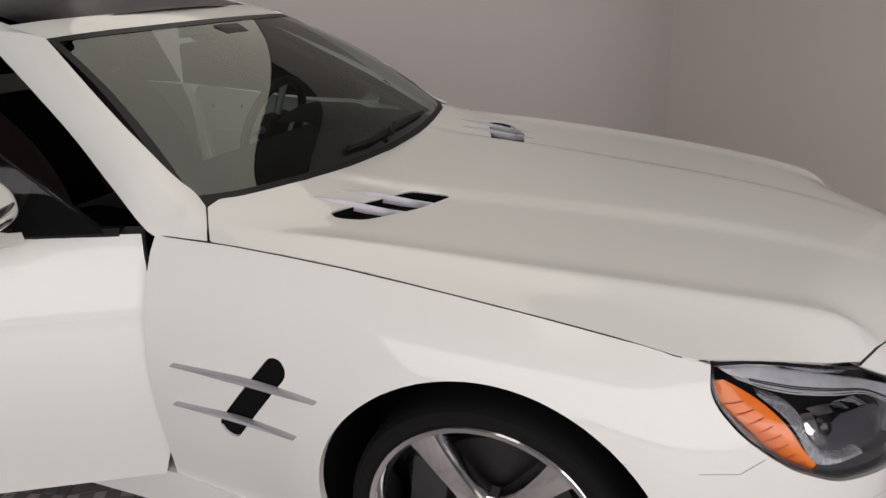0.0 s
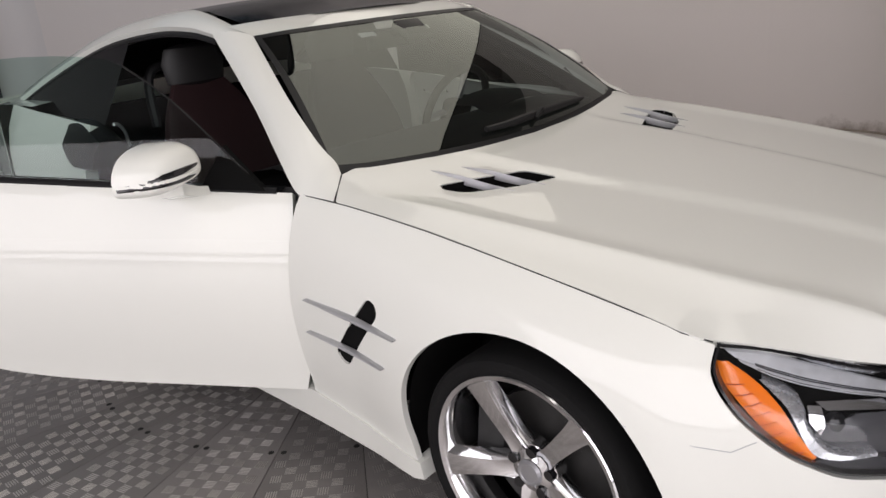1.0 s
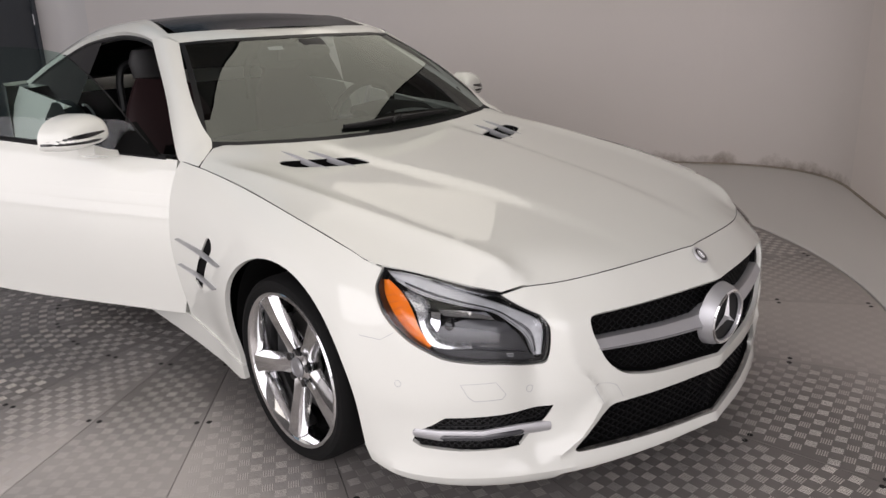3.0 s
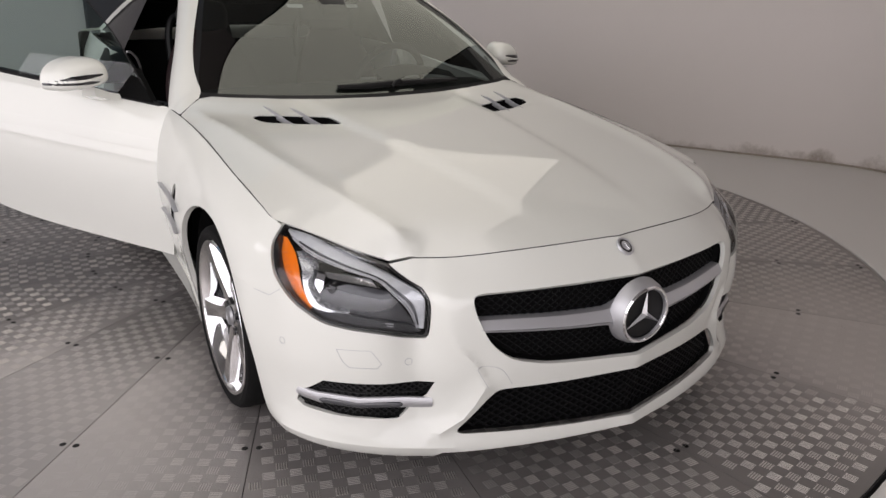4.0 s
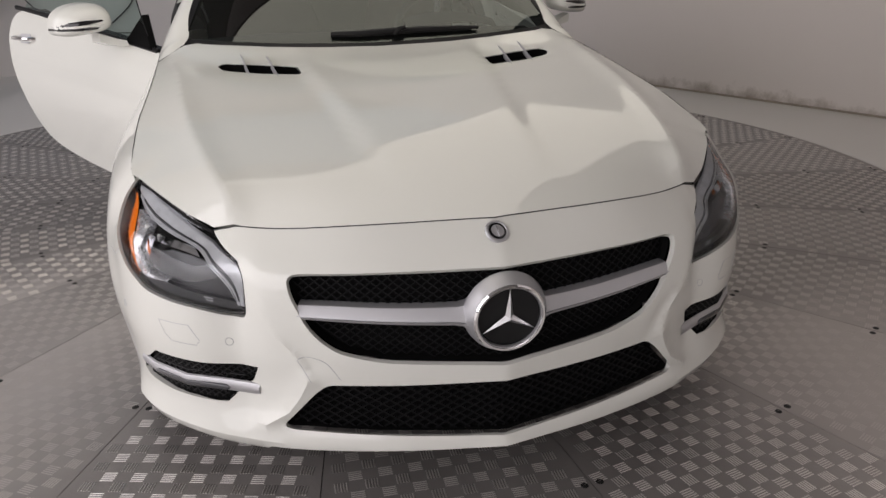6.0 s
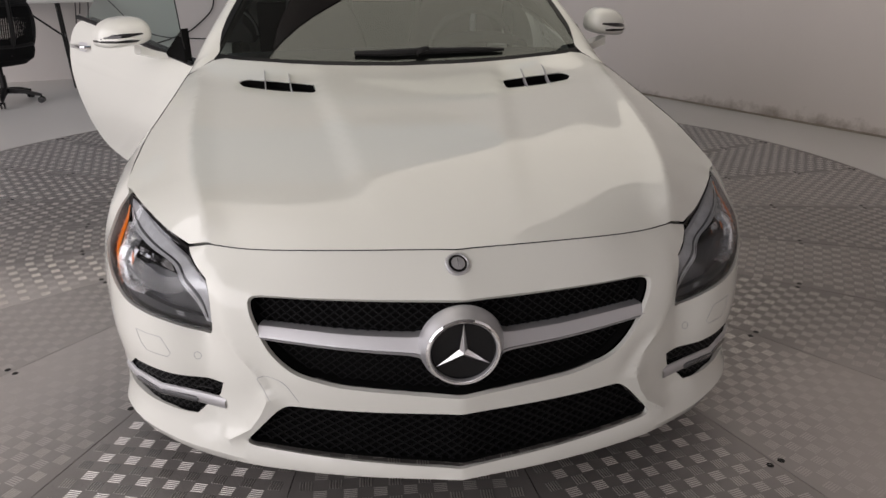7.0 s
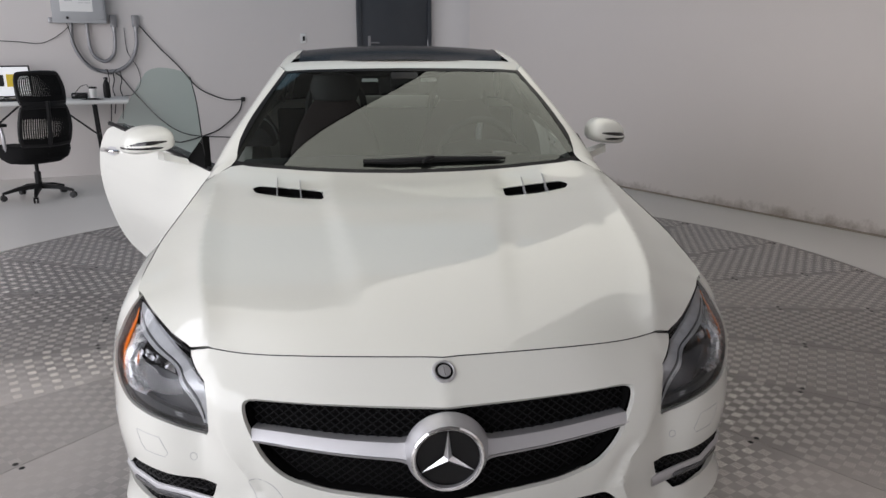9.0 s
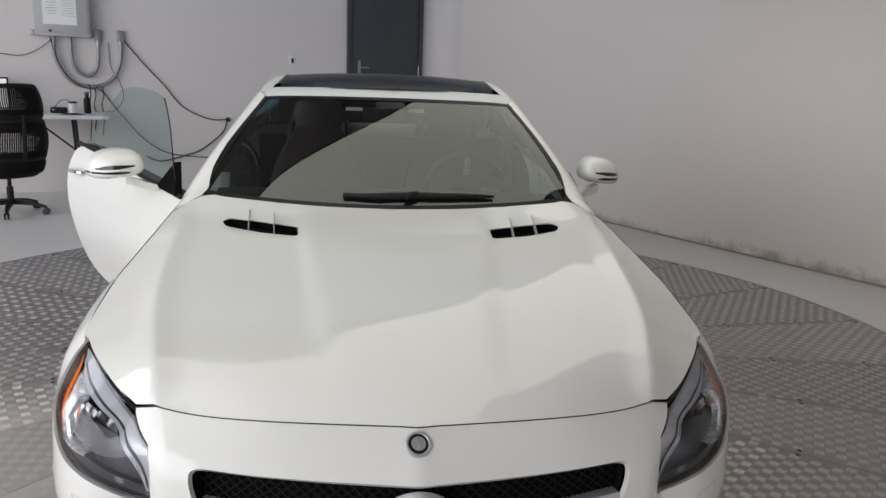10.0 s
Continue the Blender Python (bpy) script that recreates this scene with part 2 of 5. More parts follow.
def sheet(outline, holes, lift, d=0.03, thick=0.012, edge=0.012, inward=None, extra=()):
    """A curved panel: a flat outline with holes, filled with a grid and lifted to a surface, with its rims turned inward."""
    loops = [dense(outline, d)] + [dense(h, d * 0.7) for h in holes]
    pts, edges = [], []
    for lp in loops:
        o = len(pts)
        pts += lp
        edges += [(o + i, o + (i + 1) % len(lp)) for i in range(len(lp))]
    rim = np.array(pts)
    xs, ys = rim[:, 0], rim[:, 1]
    for i in range(int((xs.max() - xs.min()) / d) + 1):
        for j in range(int((ys.max() - ys.min()) / d) + 1):
            p = (xs.min() + (i + 0.5 * (j % 2)) * d, ys.min() + j * d)
            if inside(p, loops[0]) and not any(inside(p, h) for h in loops[1:]) and np.min(np.hypot(rim[:, 0] - p[0], rim[:, 1] - p[1])) > d * 0.45:
                pts.append(p)
    for p in extra:
        if inside(p, loops[0]) and np.min(np.hypot(rim[:, 0] - p[0], rim[:, 1] - p[1])) > d * 0.3:
            pts.append(p)
    vs, es, fs, _, _, _ = delaunay_2d_cdt([Vector(p) for p in pts], edges, [], 0, 1e-6)
    bm = bmesh.new()
    bv = [bm.verts.new(lift(v[0], v[1])) for v in vs]
    for f in fs:
        c = (sum(vs[i][0] for i in f) / len(f), sum(vs[i][1] for i in f) / len(f))
        if inside(c, loops[0]) and not any(inside(c, h) for h in loops[1:]):
            bm.faces.new([bv[i] for i in f])
    bmesh.ops.delete(bm, geom=[v for v in bm.verts if not v.link_faces], context="VERTS")
    bmesh.ops.recalc_face_normals(bm, faces=bm.faces)
    bm.normal_update()
    if inward is not None:
        f = max(bm.faces, key=lambda q: q.calc_area())
        if f.normal.dot(Vector(inward)) > 0:
            bmesh.ops.reverse_faces(bm, faces=bm.faces)
            bm.normal_update()
    if thick:
        rimedges = [e for e in bm.edges if len(e.link_faces) == 1]
        norms = {v: v.normal.copy() for e in rimedges for v in e.verts}
        # a small rounded lip, then the rim
        for depth, new_depth in ((0.0, thick),):
            res = bmesh.ops.extrude_edge_only(bm, edges=rimedges)
            newv = [g for g in res["geom"] if isinstance(g, bmesh.types.BMVert)]
            src = {tuple(round(c, 6) for c in v.co): n for v, n in norms.items()}
            for v in newv:
                n = src.get(tuple(round(c, 6) for c in v.co))
                if n is not None:
                    v.co -= n * thick
        bm.normal_update()
    return bm


def tube(pts, r, seg=8, caps=True):
    """A round bar along points; r may be a number or one radius a point."""
    bm = bmesh.new()
    pts = [Vector(p) for p in pts]
    rs = r if isinstance(r, (list, tuple)) else [r] * len(pts)
    rings, up = [], None
    for i, p in enumerate(pts):
        d = (pts[min(i + 1, len(pts) - 1)] - pts[max(i - 1, 0)]).normalized()
        if up is None:
            up = d.orthogonal().normalized()
        up = (up - d * up.dot(d)).normalized()
        side = d.cross(up)
        rings.append([bm.verts.new(p + (up * math.cos(a) + side * math.sin(a)) * rs[i]) for a in [2 * math.pi * k / seg for k in range(seg)]])
    for a, b in zip(rings, rings[1:]):
        for k in range(seg):
            bm.faces.new((a[k], a[(k + 1) % seg], b[(k + 1) % seg], b[k]))
    if caps:
        bm.faces.new(list(reversed(rings[0])))
        bm.faces.new(rings[-1])
    return bm


def box(sx, sy, sz, bevel=0.005, m=None, seg=2):
    """A rounded block, its middle at the origin or at the pose m."""
    bm = bmesh.new()
    bmesh.ops.create_cube(bm, size=1)
    bmesh.ops.scale(bm, vec=(sx, sy, sz), verts=bm.verts)
    if bevel:
        bmesh.ops.bevel(bm, geom=list(bm.edges), offset=bevel, segments=seg, affect="EDGES", profile=0.5)
    if m is not None:
        bm.transform(m)
    return bm


def join(*bms):
    out = bmesh.new()
    for b in bms:
        me = bpy.data.meshes.new("tmp")
        b.to_mesh(me)
        b.free()
        out.from_mesh(me)
        bpy.data.meshes.remove(me)
    return out


def loft(rows, closed=False, caps=False):
    """A skin through rows of points of one length."""
    bm = bmesh.new()
    vr = [[bm.verts.new(p) for p in r] for r in rows]
    n = len(vr[0])
    for a, b in zip(vr, vr[1:]):
        for k in range(n if closed else n - 1):
            bm.faces.new((a[k], a[(k + 1) % n], b[(k + 1) % n], b[k]))
    if caps:
        bm.faces.new(list(reversed(vr[0])))
        bm.faces.new(vr[-1])
    bmesh.ops.recalc_face_normals(bm, faces=bm.faces)
    return bm


def revolve(profile, seg=48, axis="x"):
    """A turned shape from (radius, along) pairs round an axis."""
    rows = []
    for r, h in profile:
        ring = []
        for k in range(seg):
            a = 2 * math.pi * k / seg
            c, s = r * math.cos(a), r * math.sin(a)
            ring.append((h, c, s) if axis == "x" else (c, h, s) if axis == "y" else (c, s, h))
        rows.append(ring)
    return loft(rows, closed=True)


# ---- the hall ----
TABLE_C, TABLE_R = Vector((-0.05, 1.655, 0)), 3.11
E1 = Vector((-0.478, 0.878, 0))   # along the long wall, away from the wing wall
E2 = Vector((-0.878, -0.478, 0))  # along the far wall, towards the desk
SE = Vector((4.90, 0.70, 0))
NE = SE + E1 * 8.25
E2N = Vector((-0.958, -0.286, 0))
CEIL_Z = 4.2


def wall(name, a, b, h=CEIL_Z, t=0.15, mat=WALL, label="", out=None):
    """A wall of thickness t from a to b; its inner face runs through a and b, its body lies towards out."""
    d = (b - a).normalized()
    n = Vector((-d.y, d.x, 0))
    if n.dot(out) < 0:
        n = -n
    bm = bmesh.new()
    base = [a, b, b + n * t, a + n * t]
    lo = [bm.verts.new((p.x, p.y, -0.02)) for p in base]
    hi = [bm.verts.new((p.x, p.y, h)) for p in base]
    bm.faces.new(lo)
    bm.faces.new(hi)
    for i in range(4):
        bm.faces.new((lo[i], lo[(i + 1) % 4], hi[(i + 1) % 4], hi[i]))
    bmesh.ops.recalc_face_normals(bm, faces=bm.faces)
    ob = part(name, bm, mat, smooth=0)
    return tagged(ob, label or "plain white painted wall with scuffs near the floor", "wall", kind="structure")


def cove(name, p0, p1, p2, mat, t=0.15):
    """A rounded inner corner of the wall from p0 over the corner p1 to p2."""
    inn = [p0 * (1 - f) ** 2 + p1 * 2 * f * (1 - f) + p2 * f * f for f in np.linspace(0, 1, 13)]
    mid = (p0 + p2) / 2
    out = [p + (p1 - mid).normalized() * t for p in inn]
    rows = [[(p.x, p.y, z) for p in line] for line, z in ((inn, CEIL_Z), (inn, -0.02), (out, -0.02), (out, CEIL_Z))]
    return tagged(part(name, loft(rows), mat), "plain white painted wall with scuffs near the floor", "wall", kind="structure")


WING = Vector((-0.82, -0.573, 0))
wing_end = SE + WING * 3.5
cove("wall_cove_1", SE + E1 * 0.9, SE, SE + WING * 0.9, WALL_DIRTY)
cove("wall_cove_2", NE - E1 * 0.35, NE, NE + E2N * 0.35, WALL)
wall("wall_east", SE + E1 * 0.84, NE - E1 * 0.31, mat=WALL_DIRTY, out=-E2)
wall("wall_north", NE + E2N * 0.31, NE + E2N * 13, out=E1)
# The wing's warm, brighter light is put into its wall colour.
wall("wall_wing", wing_end, SE + WING * 0.84, mat=WALL_WARM_LIGHT, out=-E1)
far_s = wing_end + Vector((1.5, -6.5, 0))
wall("wall_south_east", wing_end + Vector((0.1, -0.14, 0)), far_s, out=Vector((1, 0, 0)))
west_n = NE + E2N * 13
west_s = Vector((west_n.x + 1.0, far_s.y - 0.5, 0))
wall("wall_south", far_s, west_s, out=Vector((0, -1, 0)))
wall("wall_west", west_s, west_n, out=Vector((-1, 0, 0)))

# floor round the turntable, with a round pit for it
ring = [TABLE_C + Vector((math.cos(a), math.sin(a), 0)) * (TABLE_R + 0.014) for a in [2 * math.pi * k / 128 for k in range(128)]]
bm = bmesh.new()
rows = []
for r_out in (1.0, 1.004):
    rows.append([bm.verts.new(TABLE_C + (p - TABLE_C) * r_out + Vector((0, 0, 0.0 if r_out > 1 else -0.004))) for p in ring])
rows.append([bm.verts.new(TABLE_C + (p - TABLE_C) * 1.35) for p in ring])
rows.append([bm.verts.new(TABLE_C + (p - TABLE_C).normalized() * 16) for p in ring])
pit = [bm.verts.new(p + Vector((0, 0, -0.08))) for p in ring]
for a, b in zip([pit] + rows, rows):
    for k in range(128):
        bm.faces.new((a[k], a[(k + 1) % 128], b[(k + 1) % 128], b[k]))
bm.faces.new(list(reversed(pit)))
bmesh.ops.recalc_face_normals(bm, faces=bm.faces)
tagged(part("floor", bm, FLOORM, smooth=0.3), "white painted concrete floor with faint dirt", "floor", kind="structure")

bm = bmesh.new()
for p in (Vector((-16, -14, 0)), Vector((16, -14, 0)), Vector((16, 18, 0)), Vector((-16, 18, 0))):
    bm.verts.new((p.x, p.y, CEIL_Z))
bm.verts.ensure_lookup_table()
bm.faces.new(bm.verts)
res = bmesh.ops.extrude_face_region(bm, geom=list(bm.faces))
for v in [g for g in res["geom"] if isinstance(g, bmesh.types.BMVert)]:
    v.co.z += 0.12
bmesh.ops.recalc_face_normals(bm, faces=bm.faces)
tagged(part("ceiling", bm, CEIL, smooth=0), "dim grey ceiling", "ceiling", kind="structure")

# turntable deck
bm = revolve([(0.0, 0.0), (0.345, 0.0), (0.349, -0.0075), (TABLE_R, -0.0075), (TABLE_R, -0.06)], 128, "z")
bmesh.ops.remove_doubles(bm, verts=bm.verts, dist=1e-5)
turntable = part("turntable", bm, STEEL_DARK, smooth=0.4)
turntable.location = TABLE_C
tagged(turntable, "round turntable deck of worn aluminium tread plate", "turntable", kind="structure")

# softbox over the car
def softbox(name, c, sx, sy, rz, mat, label):
    t = thing(name, label, "light", Matrix.Translation(c) @ Matrix.Rotation(rz, 4, "Z"))
    part("diffuser", box(sx, sy, 0.02, 0.004, pose(0, 0, -0.05)), mat, t, "white glowing diffuser")
    part("housing", box(sx + 0.06, sy + 0.06, 0.1, 0.01, pose(0, 0, 0.012)), BLACK_TRIM, t)
    for ix in (-0.4, 0.4):
        for iy in (-0.4, 0.4):
            part("hanger", tube([(ix * sx, iy * sy, 0.05), (ix * sx, iy * sy, CEIL_Z - c[2])], 0.006), STEEL, t)
    return t


softbox("overhead_softbox", (0.39, 1.025, 2.51), 5.2, 1.50, radians(45), SOFTBOX, "large overhead softbox with white diffuser above the turntable")
area_lamp("entrance_daylight", look((-5.15, -1.7, 2.1), (-0.8, 0.8, 0.9)), 12.0, 3.8, 485, (0.99, 0.965, 1.02))
# Added blue fill without a fitting, to lift and cool the far wall.
area_lamp("hall_fill", look((-1.0, 5.5, 4.1), (-1.0, 5.5, 0)), 6.0, 3.0, 17, (0.42, 0.72, 1.0))


# ---- the car: shapes of its skin ----
car = thing("convertible_car", "pearl white two-seat hardtop roadster with one open door, on turntable", "car")

half = spline([(0, -0.985), (0.25, -0.935), (0.47, -0.865), (0.60, -0.80), (0.70, -0.735), (0.804, -0.637), (0.870, -0.53), (0.909, -0.40), (0.927, -0.28), (0.937, 0.0), (0.929, 0.4), (0.915, 0.9), (0.915, 1.6), (0.93, 2.5), (0.92, 2.9)], 24)
PLAN = np.array(half)
ARC = np.concatenate([[0], np.cumsum(np.hypot(*np.diff(PLAN, axis=0).T))])


def plan(a):
    """Place and outward normal on the widest outline, a metres from the nose."""
    x, y = np.interp(a, ARC, PLAN[:, 0]), np.interp(a, ARC, PLAN[:, 1])
    x1, y1 = np.interp(a + 0.01, ARC, PLAN[:, 0]), np.interp(a + 0.01, ARC, PLAN[:, 1])
    x0, y0 = np.interp(max(0, a - 0.01), ARC, PLAN[:, 0]), np.interp(max(0, a - 0.01), ARC, PLAN[:, 1])
    tx, ty = x1 - x0, y1 - y0
    l = math.hypot(tx, ty)
    return x, y, ty / l, -tx / l


def S(x, y):
    """How far along the outline the place x, y lies."""
    return float(ARC[np.argmin(np.hypot(PLAN[:, 0] - abs(x), PLAN[:, 1] - y))])


def shut_z(y):
    return lin(y, -0.6, 0.70, -0.41, 0.732, -0.27, 0.762, -0.1, 0.793, 0.1, 0.822, 0.35, 0.854, 0.6, 0.877, 0.79, 0.889, 1.3, 0.94, 2.05, 1.02, 2.9, 1.08)


# front edge of the hood, and the headlamp's upper edge behind it
BROW_FRONT = spline([(0, -0.862, 0.700), (0.3, -0.820, 0.696), (0.47, -0.758, 0.684), (0.572, -0.704, 0.681)], 8)
BROW = BROW_FRONT + spline([(0.572, -0.704, 0.681), (0.625, -0.669, 0.664)], 6)[1:] + spline([(0.625, -0.669, 0.664), (0.688, -0.605, 0.688), (0.768, -0.492, 0.721), (0.813, -0.403, 0.731)], 8)[1:]
BROW_A = []
for x, y, z in BROW:
    BROW_A.append(S(x, y))
BROW_A[0] = 0.0
BROW_T = [float(np.min(np.hypot(PLAN[:, 0] - x, PLAN[:, 1] - y))) for x, y, z in BROW]
BROW_T[0] = 0.123
BROW_Z = [p[2] for p in BROW]
i_brow = 30
s_notch, s_top = BROW_A[i_brow], BROW_A[-1]


def ridge(z):
    """The crease from the headlamp's lower inner corner down beside the lower intake."""
    return float(np.interp(z, (0.20, 0.212, 0.257, 0.30, 0.345, 0.365, 0.415, 0.463, 0.52), (0.60, 0.582, 0.515, 0.484, 0.461, 0.461, 0.485, 0.530, 0.56)))


def inset(a, z):
    x, y, nx, ny = plan(a)
    top, deep = np.interp(a, BROW_A, BROW_Z), np.interp(a, BROW_A, BROW_T)
    f = lin(z, 0.10, 0.06, 0.135, 0.02, 0.165, 0.0, 0.21, 0.012, 0.30, 0.012, 0.40, 0.0, 0.50, 0.003)
    q = (z - 0.50) / (top - 0.50)
    f += deep * lin(q, 0.0, 0.0, 0.4, 0.07, 0.55, 0.16, 0.675, 0.36, 0.8, 0.62, 1.0, 1.0, 1.2, 1.4)
    h = shut_z(y) - z
    g = lin(h, -0.02, 0.10, 0.0, 0.080, 0.06, 0.042, 0.12, 0.02, 0.2, 0.006, 0.28, 0.0, 0.36, 0.004, 0.5, 0.026, 0.62, 0.05, 0.75, 0.062)
    g += (lin(y, -0.41, 0.083, -0.2, 0.098, 0.4, 0.094, 0.8, 0.070) - 0.080) * step(0.09, 0.0, h)
    # flare of the wheel arch
    d = math.hypot(y, z - 0.30)
    flare = 0.012 * step(0.62, 0.40, d)
    w = step(s_top - 0.10, s_top + 0.08, a)
    # hollow beside the headlamp's inner end, running down to the fog lamp from a crisp ridge
    ar = ridge(z)
    ac = ar if z < 0.52 else lin(z, 0.52, 0.56, 0.612, 0.576, 0.68, 0.64)
    f += min(1, max(0, (a - ac) / (0.62 - ac + 0.02))) * math.exp(-(max(0, a - 0.63) / 0.085) ** 2) * lin(z, 0.20, 0.0, 0.235, 0.018, 0.30, 0.026, 0.38, 0.026, 0.43, 0.032, 0.48, 0.036, 0.54, 0.032, 0.614, 0.016, 0.66, 0.0)
    # trough between the ridge and the grille
    u = max(0.0, ar - a)
    f += 0.008 * step(0.0, 0.022, u) * step(0.075, 0.022, u) * step(0.345, 0.385, z) * step(0.475, 0.435, z)
    # raised post beside the lower intake
    f -= 0.012 * max(0, 1 - abs(a - ar) / 0.045) * step(0.385, 0.345, z) * step(0.19, 0.22, z)
    return f * (1 - w) + (g - flare) * w


def belt(s, z, off=0.0):
    a = abs(s)
    x, y, nx, ny = plan(a)
    nx *= min(1, a / 0.06)
    i = inset(a, z) - off
    return Vector(((x - nx * i) * (1 if s >= 0 else -1), y - ny * i, z))


def mirrored(loop):
    """A loop of (s, z) on the right half, taken over to the left half."""
    return [(-s, z) for s, z in reversed(loop)]


def sz(*pts):
    return [(S(x, y), z) for x, y, z in pts]


# outlines, in metres along the belt and up
LAMP = spline([(s_top, 0.727), (1.128, 0.68), (1.085, 0.628), (1.0, 0.566), (0.945, 0.539), (0.892, 0.519), (0.82, 0.509), (0.74, 0.501), (0.67, 0.484), (0.630, 0.481),
               (0.612, 0.496), (0.606, 0.55), (0.609, 0.592), (0.628, 0.619)], 8) + [(s_notch * f + 0.628 * (1 - f), 0.664 * f + 0.619 * (1 - f)) for f in (0.2, 0.4, 0.6, 0.8)]
LAMP = LAMP + list(zip(BROW_A[i_brow:], BROW_Z[i_brow:]))
edge_top = list(zip(BROW_A[:i_brow + 1], BROW_Z[:i_brow + 1]))
i_notch = min(range(len(LAMP)), key=lambda i: math.dist(LAMP[i], (s_notch, BROW_Z[i_brow])))
i_rear = min(range(len(LAMP)), key=lambda i: math.dist(LAMP[i], (1.04, 0.583)))
lamp_lower = LAMP[i_rear:i_notch + 1]
lamp_rear = LAMP[:i_rear + 1]
lamp_top = LAMP[i_notch:]
ARCH_Y, ARCH_Z, ARCH_R = 0.0, 0.302, 0.383
s_axle = S(0.93, 0.0)


def arch(a0, a1, n=28):
    """The wheel arch's edge from angle a0 to a1 (0: ahead, 90: above)."""
    return [(s_axle - ARCH_R * math.cos(radians(a0 + (a1 - a0) * k / n)), ARCH_Z + ARCH_R * math.sin(radians(a0 + (a1 - a0) * k / n))) for k in range(n + 1)]


seam = [(1.04, 0.583), (S(0.88, -0.47), 0.556), (S(0.90, -0.41), 0.556)]
arch_seam = 44
lip_corner = (s_axle - 0.40, 0.155)
right_half = edge_top + list(reversed(lamp_lower))[1:] + seam[1:] + arch(arch_seam, 0, 10) + [(s_axle - 0.385, 0.20), lip_corner]
bottom = [(S(0.86, -0.53), 0.140), (S(0.75, -0.69), 0.13), (S(0.64, -0.775), 0.128), (S(0.57, -0.82), 0.13), (S(0.55, -0.83), 0.152), (0.25, 0.160), (0, 0.163)]
bumper_outline = right_half + bottom + mirrored((right_half[1:] + bottom)[:-1])

# openings of the front
grille_half = [(0.0, 0.618), (0.25, 0.615), (0.478, 0.609), (0.496, 0.599), (0.489, 0.56), (0.447, 0.472), (0.39, 0.424), (0.29, 0.401), (0.0, 0.384)]


def eased(loop, r):
    """The loop with its corners rounded off over r metres."""
    out = []
    for i, p in enumerate(loop):
        a, b = loop[i - 1], loop[(i + 1) % len(loop)]
        p, a, b = np.array(p), np.array(a), np.array(b)
        la, lb = np.hypot(*(a - p)), np.hypot(*(b - p))
        p0, p2 = p + (a - p) * min(0.45, r / la), p + (b - p) * min(0.45, r / lb)
        out += [tuple(p0 * (1 - f) ** 2 + p * 2 * f * (1 - f) + p2 * f * f) for f in (0, 0.33, 0.67, 1)]
    return out


GRILLE = eased(grille_half + mirrored(grille_half[1:-1]), 0.03)
low_half = [(0.0, 0.340), (S(0.40, -0.89), 0.335), (S(0.435, -0.88), 0.315), (S(0.515, -0.845), 0.215), (S(0.50, -0.85), 0.206), (0.0, 0.191)]
LOWER = eased(low_half + mirrored(low_half[1:-1]), 0.016)
FOG = [(0.90, 0.350), (0.76, 0.356), (0.594, 0.359), (0.615, 0.318), (0.655, 0.283), (0.691, 0.248), (0.86, 0.245), (0.975, 0.250), (1.0, 0.264), (0.985, 0.297), (0.94, 0.322)]


def both_sides(fn):
    for side in (-1, 1):
        fn(side)


def side_sheet(outline, holes, side, **kw):
    return sheet([(s * side, z) for s, z in outline], [[(s * side, z) for s, z in h] for h in holes], belt, **kw)


bm = sheet(bumper_outline, [GRILLE, LOWER, FOG, mirrored(FOG)], belt, d=0.021, thick=0.014, inward=(0, 1, 0), extra=[(k * (ridge(z) + o), z) for z in np.linspace(0.215, 0.50, 48) for o in (-0.014, 0, 0.014) for k in (-1, 1)])
bumper = part("front_bumper", bm, PAINT, car, "pearl white front bumper with sporty openings")

# ---- hood ----
rear_edge = spline([(0, 0.588, 0.909), (0.3, 0.608, 0.914), (0.62, 0.669, 0.930), (0.70, 0.708, 0.935)], 6) + [(0.748, 0.706, 0.929), (0.795, 0.671, 0.907), (0.836, 0.640, 0.882)]
shut_line = [(belt(S(0.93, y), shut_z(y)).x, y) for y in np.linspace(-0.385, 0.63, 23)]
front_pts = [Vector(p) for p in BROW]
hood_right = [(p.x, p.y) for p in front_pts] + shut_line + [p[:2] for p in reversed(rear_edge)]
hood_z = [p.z for p in front_pts] + [shut_z(y) for x, y in shut_line] + [p[2] for p in reversed(rear_edge)]
HOOD = hood_right + [(-x, y) for x, y in reversed(hood_right[1:-1])]
HB = np.array(hood_right[:len(hood_z)])


def crease(y):
    """How far out the hood's side crease runs."""
    return lin(y, -0.86, 0.49, -0.72, 0.562, -0.60, 0.598, -0.38, 0.652, -0.06, 0.706, 0.2, 0.735, 0.45, 0.765, 0.7, 0.80)


